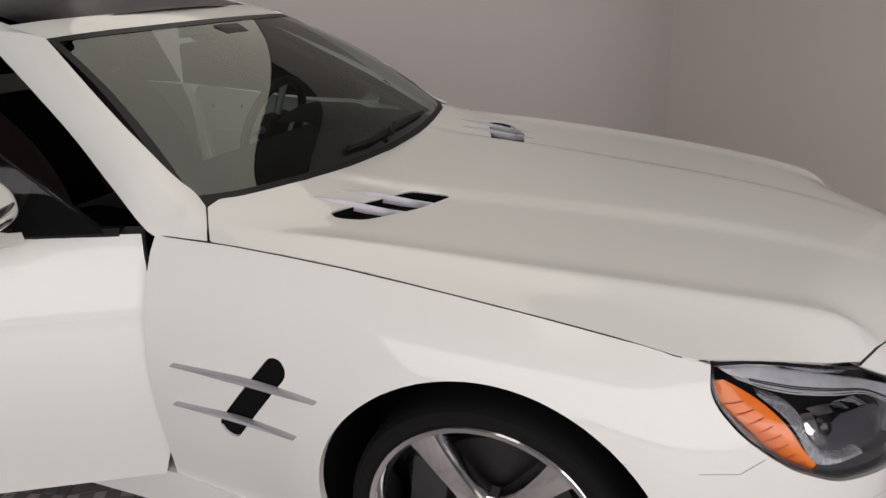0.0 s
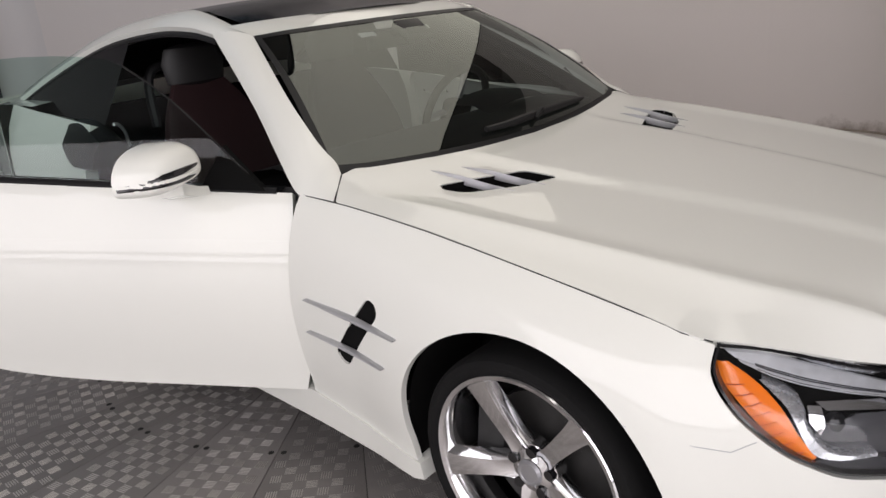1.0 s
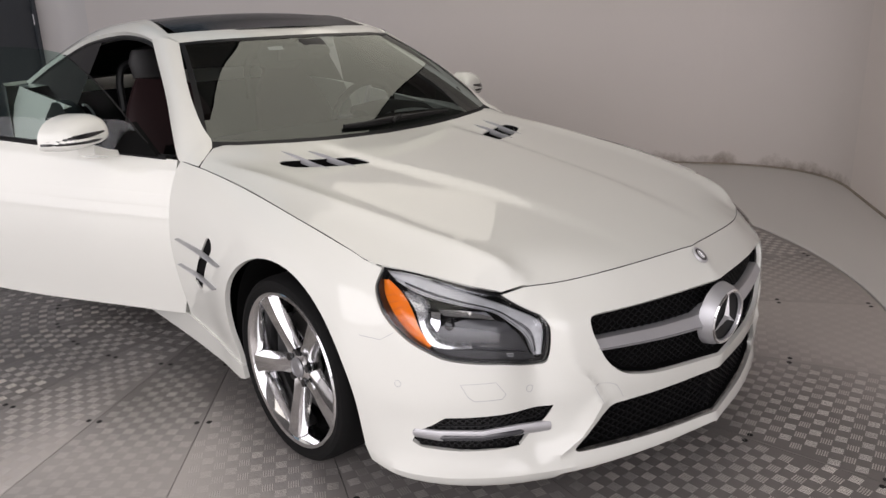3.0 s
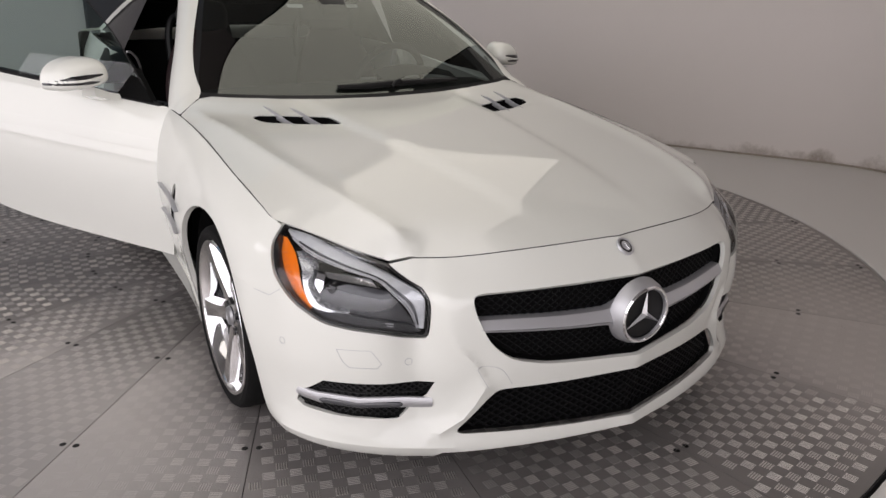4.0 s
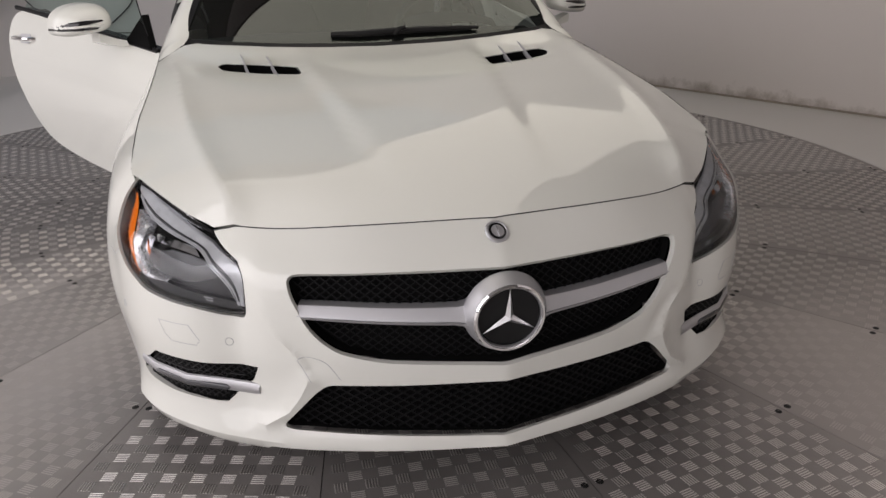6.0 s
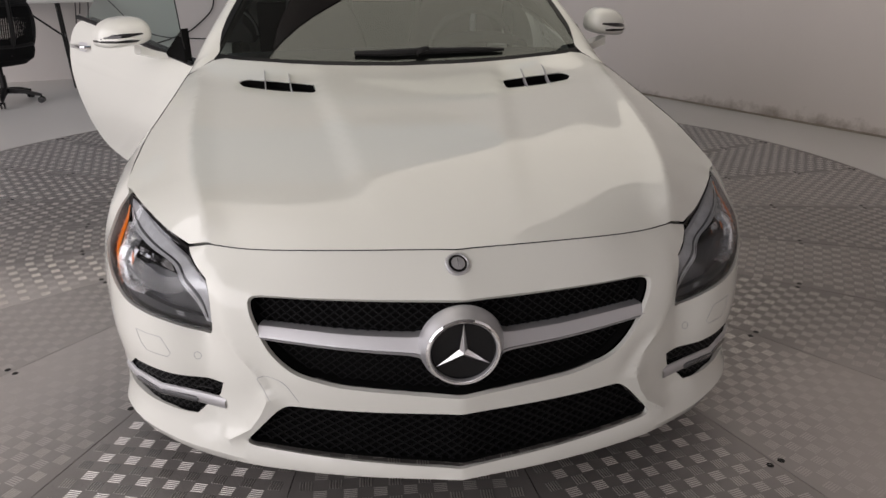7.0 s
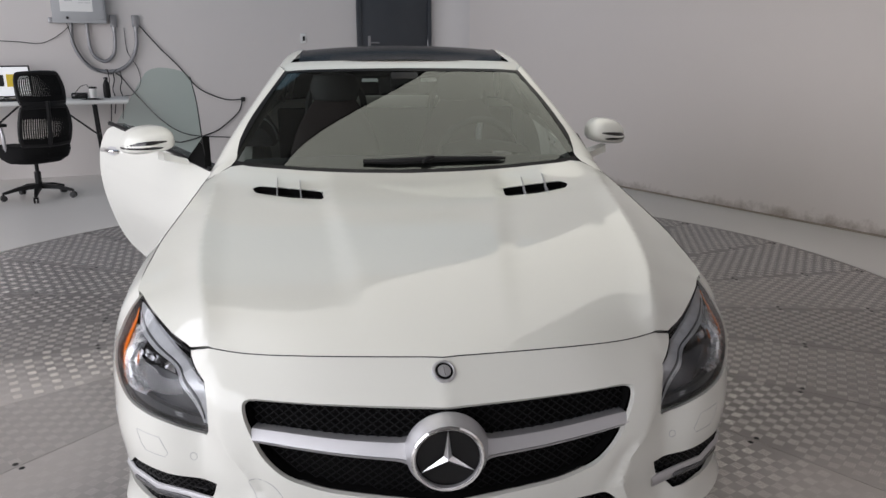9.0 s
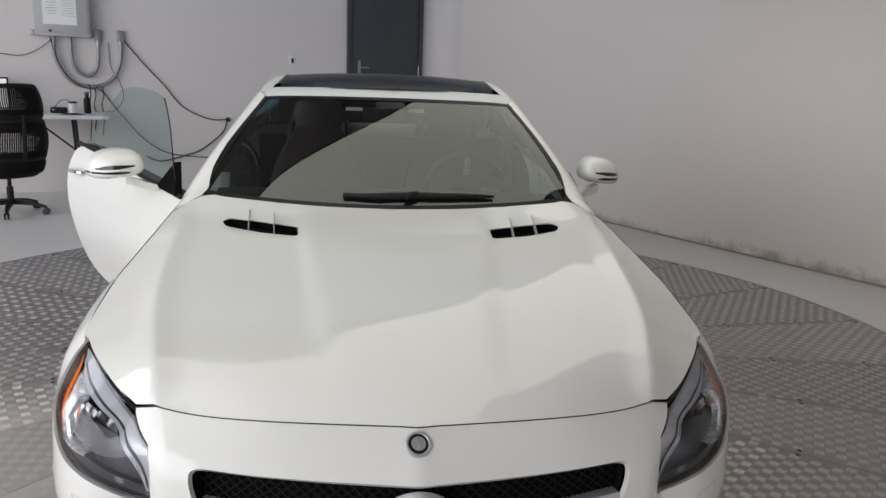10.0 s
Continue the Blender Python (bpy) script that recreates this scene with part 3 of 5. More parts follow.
def hood_base(x, y):
    zc = lin(y, -0.87, 0.70, -0.66, 0.752, -0.41, 0.797, 0.0, 0.845, 0.28, 0.872, 0.5, 0.893, 0.6, 0.908, 0.7, 0.926, 0.75, 0.936)
    zs = lin(y, -0.86, 0.70, -0.75, 0.683, -0.669, 0.664, -0.605, 0.688, -0.49, 0.721, -0.40, 0.733, -0.27, 0.762, -0.1, 0.793, 0.1, 0.822, 0.35, 0.854, 0.6, 0.877, 0.7, 0.884)
    xs = lin(y, -0.86, 0.53, -0.75, 0.57, -0.669, 0.625, -0.605, 0.688, -0.49, 0.768, -0.40, 0.813, 0.0, 0.835, 0.6, 0.848)
    c = lin(y, -0.85, 0.18, -0.45, 0.226, 0.1, 0.30, 0.3, 0.335)
    c2 = crease(y)
    drop = zc - zs

    def across(x):
        if x < c2:
            return zc - 0.18 * drop * (x / c2) ** 2.5
        return zc - 0.18 * drop - 0.82 * drop * (0.92 * (x - c2) / (xs - c2) + 0.08 * ((x - c2) / (xs - c2)) ** 2)

    x = abs(x)
    z = sum(across(abs(x + k * 0.004)) for k in (-2, -1, 0, 1, 2)) / 5
    # the crisp side crease, then the raised middle of the hood
    z += 0.0085 * max(0, 1 - abs(x - c2) / 0.06) * step(-0.86, -0.70, y) * step(0.62, 0.35, y)
    return z + 0.009 * step(-0.9, -0.4, y) * (step(c + 0.022, c - 0.016, x) - 0.3)


HCORR = np.array([z - hood_base(x, y) for (x, y), z in zip(HB, hood_z)])


def hood(x, y):
    d = np.hypot(HB[:, 0] - abs(x), HB[:, 1] - y)
    w = 1 / (d + 1e-5) ** 4
    z = hood_base(x, y) + float((w * HCORR).sum() / w.sum()) * math.exp(-(d.min() / lin(y, 0.0, 0.07, 0.4, 0.15)) ** 1.5)
    # dished round the air outlets
    dx, dy = abs(abs(x) - 0.47), y - (0.365 + 0.35 * (abs(x) - 0.47))
    return Vector((x, y, z - 0.003 * step(0.17, 0.10, dx) * step(0.075, 0.02, abs(dy))))


VENT = eased([(0.338, 0.264), (0.346, 0.380), (0.48, 0.434), (0.600, 0.476), (0.622, 0.442), (0.602, 0.385), (0.47, 0.300)], 0.018)
VENT_L = [(-x, y) for x, y in reversed(VENT)]
shrunk = [(x * (1 - 0.003), y + (0.0025 if y < -0.35 else 0)) for x, y in HOOD]
on_crease = [(k * (crease(y) + o), y) for y in np.linspace(-0.66, 0.6, 60) for o in (-0.012, 0, 0.012) for k in (-1, 1)]
bm = sheet(shrunk, [VENT, VENT_L], hood, d=0.03, thick=0.02, inward=(0, 0, -1), extra=on_crease)
part("hood", bm, PAINT, car, "long pearl white hood with two air outlets")

# ---- fenders ----
s_door, s_cowl = S(0.92, 0.80), S(0.92, 0.57)
shut_sz = [(S(0.9, y), shut_z(y)) for y in (-0.36, -0.25, -0.12, 0.0, 0.15, 0.3, 0.45, 0.6, 0.7, 0.79)]
slot_a, slot_b, slot_w = (2.006, 0.639), (2.155, 0.468), 0.0285
slot_t = math.atan2(slot_b[1] - slot_a[1], slot_b[0] - slot_a[0])
slot = [(c[0] + slot_w * math.cos(slot_t + q), c[1] + slot_w * math.sin(slot_t + q)) for c, q0 in ((slot_a, math.pi / 2), (slot_b, -math.pi / 2)) for q in np.linspace(q0, q0 + math.pi, 9)]
fender_out = list(reversed(lamp_rear)) + shut_sz + [(s_door, 0.60), (s_door + 0.02, 0.40), (s_door + 0.03, 0.25), (S(0.92, 0.40), 0.160), (s_axle + 0.372, 0.17)] + arch(180, arch_seam, 30) + list(reversed(seam))[:-1]
both_sides(lambda side: part("fender", side_sheet(fender_out, [slot], side, d=0.03, thick=0.018, inward=(-side, 0, 0)), PAINT, car))


# ---- the car: lamps, grille and trim of the front ----
def shrink(loop, d):
    """The loop moved inward by d."""
    n = len(loop)
    area = sum(loop[i - 1][0] * loop[i][1] - loop[i][0] * loop[i - 1][1] for i in range(n))
    out = []
    for i in range(n):
        (x0, y0), (x1, y1) = loop[i - 1], loop[(i + 1) % n]
        tx, ty = x1 - x0, y1 - y0
        l = math.hypot(tx, ty) or 1
        k = 1 if area > 0 else -1
        out.append((loop[i][0] - k * ty / l * d, loop[i][1] + k * tx / l * d))
    return out


def patch(outline, side, off, holes=(), d=0.02, thick=0.01):
    """A piece lying off metres outside the belt skin."""
    return sheet([(s * side, z) for s, z in outline], [[(s * side, z) for s, z in h] for h in holes], lambda s, z: belt(s, z, off), d=d, thick=thick, inward=(-side * 0.6, 0.8, 0))


def ribbon(pts, side, off, w, h, seg=6):
    """A raised strip along (s, z) points, w half-wide in z, h proud."""
    rows = []
    n = len(pts)
    for i, (s, z) in enumerate(pts):
        k = w[i] if isinstance(w, (list, tuple)) else w
        row = []
        for j in range(seg + 1):
            a = math.pi * j / seg
            row.append(belt(s * side, z + k * math.cos(a), off + h * math.sin(a)))
        rows.append(row)
    bm = loft(rows)
    bmesh.ops.recalc_face_normals(bm, faces=bm.faces)
    return bm


def loop_wall(loop, side, off0, off1):
    """A band round a loop, from one depth to another."""
    return loft([[belt(s * side, z, o) for s, z in loop + loop[:1]] for o in (off0, (off0 + off1) / 2, off1)])


def headlamp(side):
    outer = shrink(LAMP, 0.003)
    inner = shrink(LAMP, 0.008)
    lamp = part("headlamp", join(patch(outer, side, -0.05, d=0.03, thick=0), loop_wall(outer, side, -0.05, -0.009)), CAVITY, car, "swept-back headlamp with black bezel and clear cover")
    part("bezel", join(patch(outer, side, -0.006, [inner], d=0.012, thick=0), loop_wall(inner, side, -0.006, -0.03)), GLOSS_BLACK, lamp)
    rear = spline([(1.128, 0.696), (1.106, 0.660), (1.069, 0.628), (1.036, 0.600), (0.999, 0.566), (0.948, 0.540)], 4)
    front = spline([(1.104, 0.699), (1.052, 0.674), (1.018, 0.654), (0.990, 0.628), (0.966, 0.592), (0.934, 0.553)], 4)
    lens = loft([[belt((r[0] * (1 - f) + q[0] * f) * side, r[1] * (1 - f) + q[1] * f, -0.028 + 0.014 * f + 0.005 * math.sin(math.pi * f)) for r, q in zip(rear, front)] for f in np.linspace(0, 1, 7)])
    part("indicator_lens", lens, AMBER, lamp, "amber indicator lens")
    for k in range(9):
        r, q = rear[4 + 2 * k], front[4 + 2 * k]
        part("lens_rib", tube([belt((r[0] * (1 - f) + q[0] * f) * side, r[1] * (1 - f) + q[1] * f - 0.004 * f, -0.0255 + 0.0135 * f + 0.005 * math.sin(math.pi * f)) for f in (0.05, 0.35, 0.7)], 0.0011, 4), AMBER_DEEP, lamp)
    frame_in = spline([(1.034, 0.672), (0.970, 0.652), (0.952, 0.634), (0.950, 0.612), (0.935, 0.588), (0.905, 0.563), (0.858, 0.552), (0.822, 0.554)], 4)
    frame_out = spline([(1.040, 0.674), (1.010, 0.655), (0.985, 0.634), (0.968, 0.606), (0.960, 0.588), (0.936, 0.556), (0.890, 0.546), (0.824, 0.548)], 4)
    part("reflector_frame", loft([[belt((a[0] * (1 - f) + b[0] * f) * side, a[1] * (1 - f) + b[1] * f, o) for a, b in zip(frame_in, frame_out)] for f, o in ((0, -0.045), (0, -0.022), (0.25, -0.016), (1, -0.013))]), LAMP_SILVER, lamp, "bright silver lamp frame")
    up = spline([(1.112, 0.716), (1.030, 0.710), (0.930, 0.690), (0.832, 0.668), (0.748, 0.644), (0.670, 0.620), (0.632, 0.600), (0.621, 0.570), (0.624, 0.504)], 5)
    lo = spline([(1.075, 0.696), (1.017, 0.678), (0.946, 0.662), (0.850, 0.645), (0.765, 0.628), (0.712, 0.600), (0.682, 0.575), (0.660, 0.543), (0.644, 0.502)], 5)

    def guide_pt(k, f, off):
        return belt((up[k][0] * (1 - f) + lo[k][0] * f) * side, up[k][1] * (1 - f) + lo[k][1] * f, off)

    part("light_guide", loft([[guide_pt(k, f, o) for k in range(len(up))] for f, o in ((0, -0.024), (0, -0.016), (0.12, -0.013), (0.60, -0.013), (0.68, -0.017), (0.76, -0.017), (0.80, -0.013), (0.97, -0.012), (1, -0.016), (1, -0.045))]), LAMP_CLEAR, lamp, "clear ribbed daytime light guide", smooth=0.4)
    for f in (0.64, 0.72, 0.90):
        part("rib", tube([guide_pt(k, f, -0.0125) for k in range(3, len(up) - 1)], 0.0011, 4), CHROME if f > 0.8 else LAMP_GREY, lamp)
    part("upper_shield", patch([(0.960, 0.707), (0.905, 0.702), (0.835, 0.687), (0.757, 0.664), (0.782, 0.665), (0.832, 0.676), (0.903, 0.692)], side, -0.010, d=0.010, thick=0.01), LAMP_SILVER, lamp, "pale translucent shield")
    part("upper_reflector", patch([(0.925, 0.635), (0.86, 0.632), (0.780, 0.624), (0.755, 0.606), (0.80, 0.613), (0.85, 0.618), (0.905, 0.622)], side, -0.034, d=0.010, thick=0.02), CHROME, lamp, "narrow bright reflector")
    part("side_reflector", patch([(0.944, 0.632), (0.915, 0.630), (0.913, 0.600), (0.922, 0.584), (0.942, 0.606)], side, -0.030, d=0.010, thick=0.02), CHROME, lamp, "small bright reflector")
    part("shroud", patch([(0.935, 0.578), (0.905, 0.600), (0.84, 0.612), (0.77, 0.606), (0.725, 0.598), (0.690, 0.566), (0.664, 0.528), (0.646, 0.497), (0.70, 0.502), (0.812, 0.518), (0.893, 0.533), (0.93, 0.552)], side, -0.036, d=0.014, thick=0.02), LAMP_GREY, lamp, "grey lower lamp shroud")
    part("lower_shade", patch([(0.935, 0.542), (0.895, 0.546), (0.83, 0.542), (0.72, 0.526), (0.655, 0.508), (0.634, 0.489), (0.67, 0.491), (0.74, 0.507), (0.82, 0.516), (0.892, 0.526)], side, -0.021, d=0.014, thick=0.02), LAMP_DARK, lamp)
    for k in (0, 1):
        part("lamp_marking", patch([(0.728 - 0.004 * k, 0.523 - 0.007 * k), (0.706, 0.519 - 0.007 * k), (0.706, 0.516 - 0.007 * k), (0.728 - 0.004 * k, 0.520 - 0.007 * k)], side, -0.0205, d=0.01, thick=0.001), GREY_BOX, lamp)
    c = belt(0.883 * side, 0.594, -0.045)
    n = (belt(0.883 * side, 0.594, 0.01) - c).normalized()
    n = (n + Vector((0, -0.7, 0))).normalized()
    b = revolve([(0.0001, 0.012), (0.010, 0.010), (0.018, 0.004), (0.021, 0.0), (0.024, 0.001), (0.026, -0.01)], 24, "z")
    b.transform(Matrix.Translation(c) @ n.to_track_quat("Z", "Y").to_matrix().to_4x4())
    part("projector", b, GLOSS_BLACK, lamp, "round projector lens")
    g = part("cover", patch(shrink(LAMP, 0.004), side, -0.001, d=0.018, thick=0), LAMP_GLASS, lamp, "clear lamp cover")
    g.visible_shadow = False


both_sides(headlamp)

# grille: dark back, lattice, wings, round emblem
def lattice(loop, off, pitch, slope, r, name, parent):
    xs = [p[0] for p in loop]
    zs = [p[1] for p in loop]
    w, h = max(xs) - min(xs), max(zs) - min(zs)
    bms = []
    for k in (-1, 1):
        c = min(xs) - h / slope
        while c < max(xs) + h / slope:
            run = []
            for j in range(25):
                z = min(zs) + h * j / 24
                s = c + k * (z - (min(zs) + h / 2)) / slope
                if inside((s, z), loop):
                    run.append(belt(s, z, off))
            if len(run) > 1:
                bms.append(tube(run, r, 4, caps=False))
            c += pitch
    return part(name, join(*bms), LATTICE, parent)


grille = part("radiator_grille", sheet(GRILLE, [], lambda s, z: belt(s, z, -0.05), d=0.04, thick=-0.03, inward=(0, 1, 0)), CAVITY, car, "black diamond-mesh grille with silver wings")
lattice(GRILLE, -0.038, 0.026, 0.75, 0.0020, "lattice", grille)
def wing_bar(pts, side, widths):
    """A broad satin face that leans back, over a narrow lower lip."""
    rows = []
    for (s, z), k in zip(spline(pts, 5), np.interp(np.linspace(0, 1, 5 * (len(pts) - 1) + 1), np.linspace(0, 1, len(widths)), widths)):
        rows.append([belt(s * side, z + k * f, off) for f, off in ((1.0, -0.040), (1.0, -0.022), (0.9, -0.014), (0.1, -0.004), (-0.42, 0.001), (-0.47, -0.004), (-0.53, -0.004), (-0.58, 0.0), (-0.88, -0.003), (-1.0, -0.012), (-1.0, -0.040))])
    return loft(rows)


for side in (-1, 1):
    part("wing", wing_bar([(0.06, 0.508), (0.088, 0.508), (0.12, 0.509), (0.25, 0.512), (0.40, 0.518), (0.474, 0.520)], side, [0.044, 0.031, 0.0215, 0.019, 0.0175, 0.016]), SILVER, grille, "satin silver wing bar", smooth=0.45)
eb = pose(0, -0.984, 0.508, 93, 0, 0)
b = revolve([(0.0001, -0.004), (0.070, -0.004), (0.072, 0.0)], 48, "z")
b.transform(eb)
emblem = part("round_emblem", b, BLACK_TRIM, grille, "black disc in a silver ring with a three-armed shape")
b = revolve([(0.072, -0.006), (0.074, 0.007), (0.079, 0.010), (0.084, 0.006), (0.087, -0.004), (0.093, -0.014), (0.097, -0.035)], 64, "z")
b.transform(eb)
part("ring", b, SILVER, emblem)
b = revolve([(0.0735, 0.004), (0.076, 0.0095), (0.0805, 0.0105), (0.084, 0.0065)], 64, "z")
b.transform(eb)
part("rim", b, CHROME, emblem)
for k in range(3):
    a = math.pi / 2 + k * 2 * math.pi / 3
    bm = bmesh.new()
    tip = bm.verts.new((0.072 * math.cos(a), 0.072 * math.sin(a), 0.001))
    top = bm.verts.new((0, 0, 0.012))
    l = bm.verts.new((0.0105 * math.cos(a + 1.05), 0.0105 * math.sin(a + 1.05), 0.0))
    r = bm.verts.new((0.0105 * math.cos(a - 1.05), 0.0105 * math.sin(a - 1.05), 0.0))
    bm.faces.new((top, l, tip))
    bm.faces.new((top, tip, r))
    bm.faces.new((l, r, tip))
    bmesh.ops.recalc_face_normals(bm, faces=bm.faces)
    bm.transform(eb)
    part("arm", bm, STAR, emblem, smooth=0)

lower = part("lower_intake", sheet(LOWER, [], lambda s, z: belt(s, z, -0.045), d=0.04, thick=-0.03, inward=(0, 1, 0)), CAVITY, car, "black diamond-mesh lower intake")
lattice(LOWER, -0.03, 0.034, 0.62, 0.003, "lattice", lower)

# small round badge on the nose
c0 = belt(0, 0.676)
nb = (belt(0.03, 0.676) - c0).cross(belt(0, 0.69) - belt(0, 0.66)).normalized()
nb = nb if nb.y < 0 else -nb
mb = Matrix.Translation(c0) @ nb.to_track_quat("Z", "Y").to_matrix().to_4x4()
b = revolve([(0.0001, 0.003), (0.021, 0.003), (0.023, 0.005), (0.027, 0.004), (0.029, -0.002)], 32, "z")
b.transform(mb)
badge = part("nose_badge", b, SILVER, car, "small round dark badge with chrome rim")
b = revolve([(0.0155, 0.0045), (0.0205, 0.0042), (0.0215, 0.002)], 32, "z")
b.transform(mb)
part("badge_ring", b, GLOSS_BLACK, badge, "black enamel ring")
b = revolve([(0.0001, 0.0050), (0.0155, 0.0046), (0.016, 0.002)], 32, "z")
b.transform(mb)
part("badge_face", b, SILVER, badge)
b = box(0.002, 0.024, 0.003, 0.0005, mb @ pose(0, 0, 0.0055))
part("badge_mark", b, CHROME, badge)


def fog_lamp(side):
    f = part("fog_lamp", patch(FOG, side, -0.014, d=0.03, thick=-0.012), CAVITY, car, "fog lamp slot with chrome light strip")
    part("fog_mesh", lat_side(FOG, side), BLACK_TRIM, f)
    strip = [(0.996, 0.293), (0.99, 0.293), (0.92, 0.291), (0.80, 0.292), (0.68, 0.294), (0.606, 0.293), (0.600, 0.293)]
    part("light_strip", ribbon(strip, side, -0.003, [0.007, 0.015, 0.0175, 0.0175, 0.0175, 0.0165, 0.013], 0.008), SILVER, f, "satin silver daytime light strip")
    part("strip_lens", ribbon([(0.915, 0.2885), (0.905, 0.287), (0.80, 0.287), (0.69, 0.289), (0.680, 0.290)], side, 0.003, [0.003, 0.0085, 0.009, 0.009, 0.003], 0.0045), LAMP_GREY, f, "clear lens of the light strip")
    part("upper_lip", ribbon([(0.92, 0.318), (0.80, 0.320), (0.64, 0.321)], side, -0.010, 0.003, 0.006), BLACK_TRIM, f)


def lat_side(loop, side):
    bms = []
    for k in (-1, 1):
        c = 0.5
        while c < 1.1:
            run = [belt((c + k * (z - 0.28) * 1.4) * side, z, -0.011) for z in np.linspace(0.235, 0.358, 15) if inside((c + k * (z - 0.28) * 1.4, z), loop)]
            if len(run) > 1:
                bms.append(tube(run, 0.002, 4, caps=False))
            c += 0.022
    return join(*bms)


both_sides(fog_lamp)


def bumper_details(side):
    w = [(0.856, 0.452), (0.762, 0.455), (0.735, 0.418), (0.745, 0.405), (0.82, 0.403), (0.838, 0.418)]
    line = dense(w, 0.01)
    part("washer_cover_gap", tube([belt(s * side, z, 0.0) for s, z in line + line[:1]], 0.0008, 4), GREY_BOX, bumper)
    ring_pts = [belt((0.664 + 0.0095 * math.cos(a)) * side, 0.418 + 0.0095 * math.sin(a), 0.0002) for a in np.linspace(0, 2 * math.pi, 17)]
    part("parking_sensor", tube(ring_pts, 0.0008, 4), GREY_BOX, bumper)
    ring_pts = [belt((1.03 + 0.0095 * math.cos(a)) * side, 0.44 + 0.0095 * math.sin(a), 0.0002) for a in np.linspace(0, 2 * math.pi, 17)]
    part("parking_sensor", tube(ring_pts, 0.0008, 4), GREY_BOX, bumper)
    if side < 0:
        hook = spline([(0.452, 0.349), (0.476, 0.392), (0.481, 0.404), (0.466, 0.409), (0.43, 0.404), (0.408, 0.390), (0.384, 0.350)], 4)
        part("tow_cover_gap", tube([belt(s * side, z, 0.0) for s, z in hook], 0.0008, 4), GREY_BOX, bumper)


both_sides(bumper_details)

# ---- fender outlets with two silver fins ----
def fender_outlet(side):
    o = part("fender_outlet", patch(slot, side, -0.006, d=0.02, thick=-0.005), CAVITY, car, "slanted black fender outlet with silver fins")
    for a, b in (((2.282, 0.612), (1.90, 0.592)), ((2.30, 0.507), (1.965, 0.492))):
        n = 10
        pts = [(a[0] + (b[0] - a[0]) * k / n, a[1] + (b[1] - a[1]) * k / n) for k in range(n + 1)]
        part("fin", ribbon(pts, side, 0.0, [0.001 + 0.0075 * math.sin(math.pi * (k / n) ** 1.2) for k in range(n + 1)], 0.016), SILVER, o, "tapered silver fin")


both_sides(fender_outlet)

# ---- hood outlets ----
def hood_outlet(side):
    loop = VENT if side > 0 else VENT_L
    o = part("hood_outlet", sheet(loop, [], lambda x, y: hood(x, y) - Vector((0, 0, 0.03)), d=0.03, thick=-0.028, inward=(0, 0, -1)), CAVITY, car, "black hood air outlet with two silver fins")
    for xf in (0.432, 0.525):
        y0 = lin(xf, 0.34, 0.28, 0.6, 0.38)
        rows = []
        for k in range(9):
            f = k / 8
            y = y0 - 0.065 + 0.275 * f
            h = 0.001 + 0.011 * math.sin(math.pi * f ** 1.25) ** 0.85
            z = hood(xf, y).z
            x = (xf + 0.03 * (f - 0.5)) * side
            rows.append([(x - 0.0022, y, z - 0.012), (x - 0.0014, y, z + h * 0.8), (x, y, z + h), (x + 0.0014, y, z + h * 0.8), (x + 0.0022, y, z - 0.012)])
        part("fin", loft(rows), SILVER, o, "slim silver fin")


both_sides(hood_outlet)

# ---- glasshouse ----
WS_BASE = spline([(-0.768, 0.748, 0.938), (-0.62, 0.672, 0.926), (-0.3, 0.612, 0.911), (0, 0.592, 0.906), (0.3, 0.612, 0.911), (0.62, 0.672, 0.926), (0.768, 0.748, 0.938)], 6)
WS_TOP = spline([(-0.565, 1.30, 1.300), (-0.45, 1.25, 1.308), (-0.22, 1.205, 1.313), (0, 1.19, 1.315), (0.22, 1.205, 1.313), (0.45, 1.25, 1.308), (0.565, 1.30, 1.300)], 6)


def screen(i, v, off=0.0):
    a, b = Vector(WS_BASE[i]), Vector(WS_TOP[i])
    p = a.lerp(b, v)
    return p + Vector((0, -0.55, 0.83)) * (0.028 * math.sin(math.pi * v) + off)


NW = len(WS_BASE)
g = part("windscreen", loft([[screen(i, v) for i in range(NW)] for v in np.linspace(0, 1, 13)]), GLASS, car, "laminated windscreen reflecting the lights")
g.visible_shadow = False
part("screen_border", join(loft([[screen(i, v, 0.0015) for i in range(NW)] for v in (-0.02, 0.015, 0.03)]), loft([[screen(i, v, 0.0015) for i in range(NW)] for v in (0.965, 1.0)]),
                           loft([[screen(i, v, 0.002) for i in (0, 1)] for v in np.linspace(0, 1, 13)]), loft([[screen(i, v, 0.002) for i in (NW - 2, NW - 1)] for v in np.linspace(0, 1, 13)])), BLACK_TRIM, g)
part("cowl", loft([[Vector(p) + Vector((0, dy, dz)) for p in WS_BASE] for dy, dz in ((-0.02, -0.04), (-0.005, -0.035), (0.01, -0.02), (0.03, -0.004))]), BLACK_TRIM, car, "black plastic cowl strip")


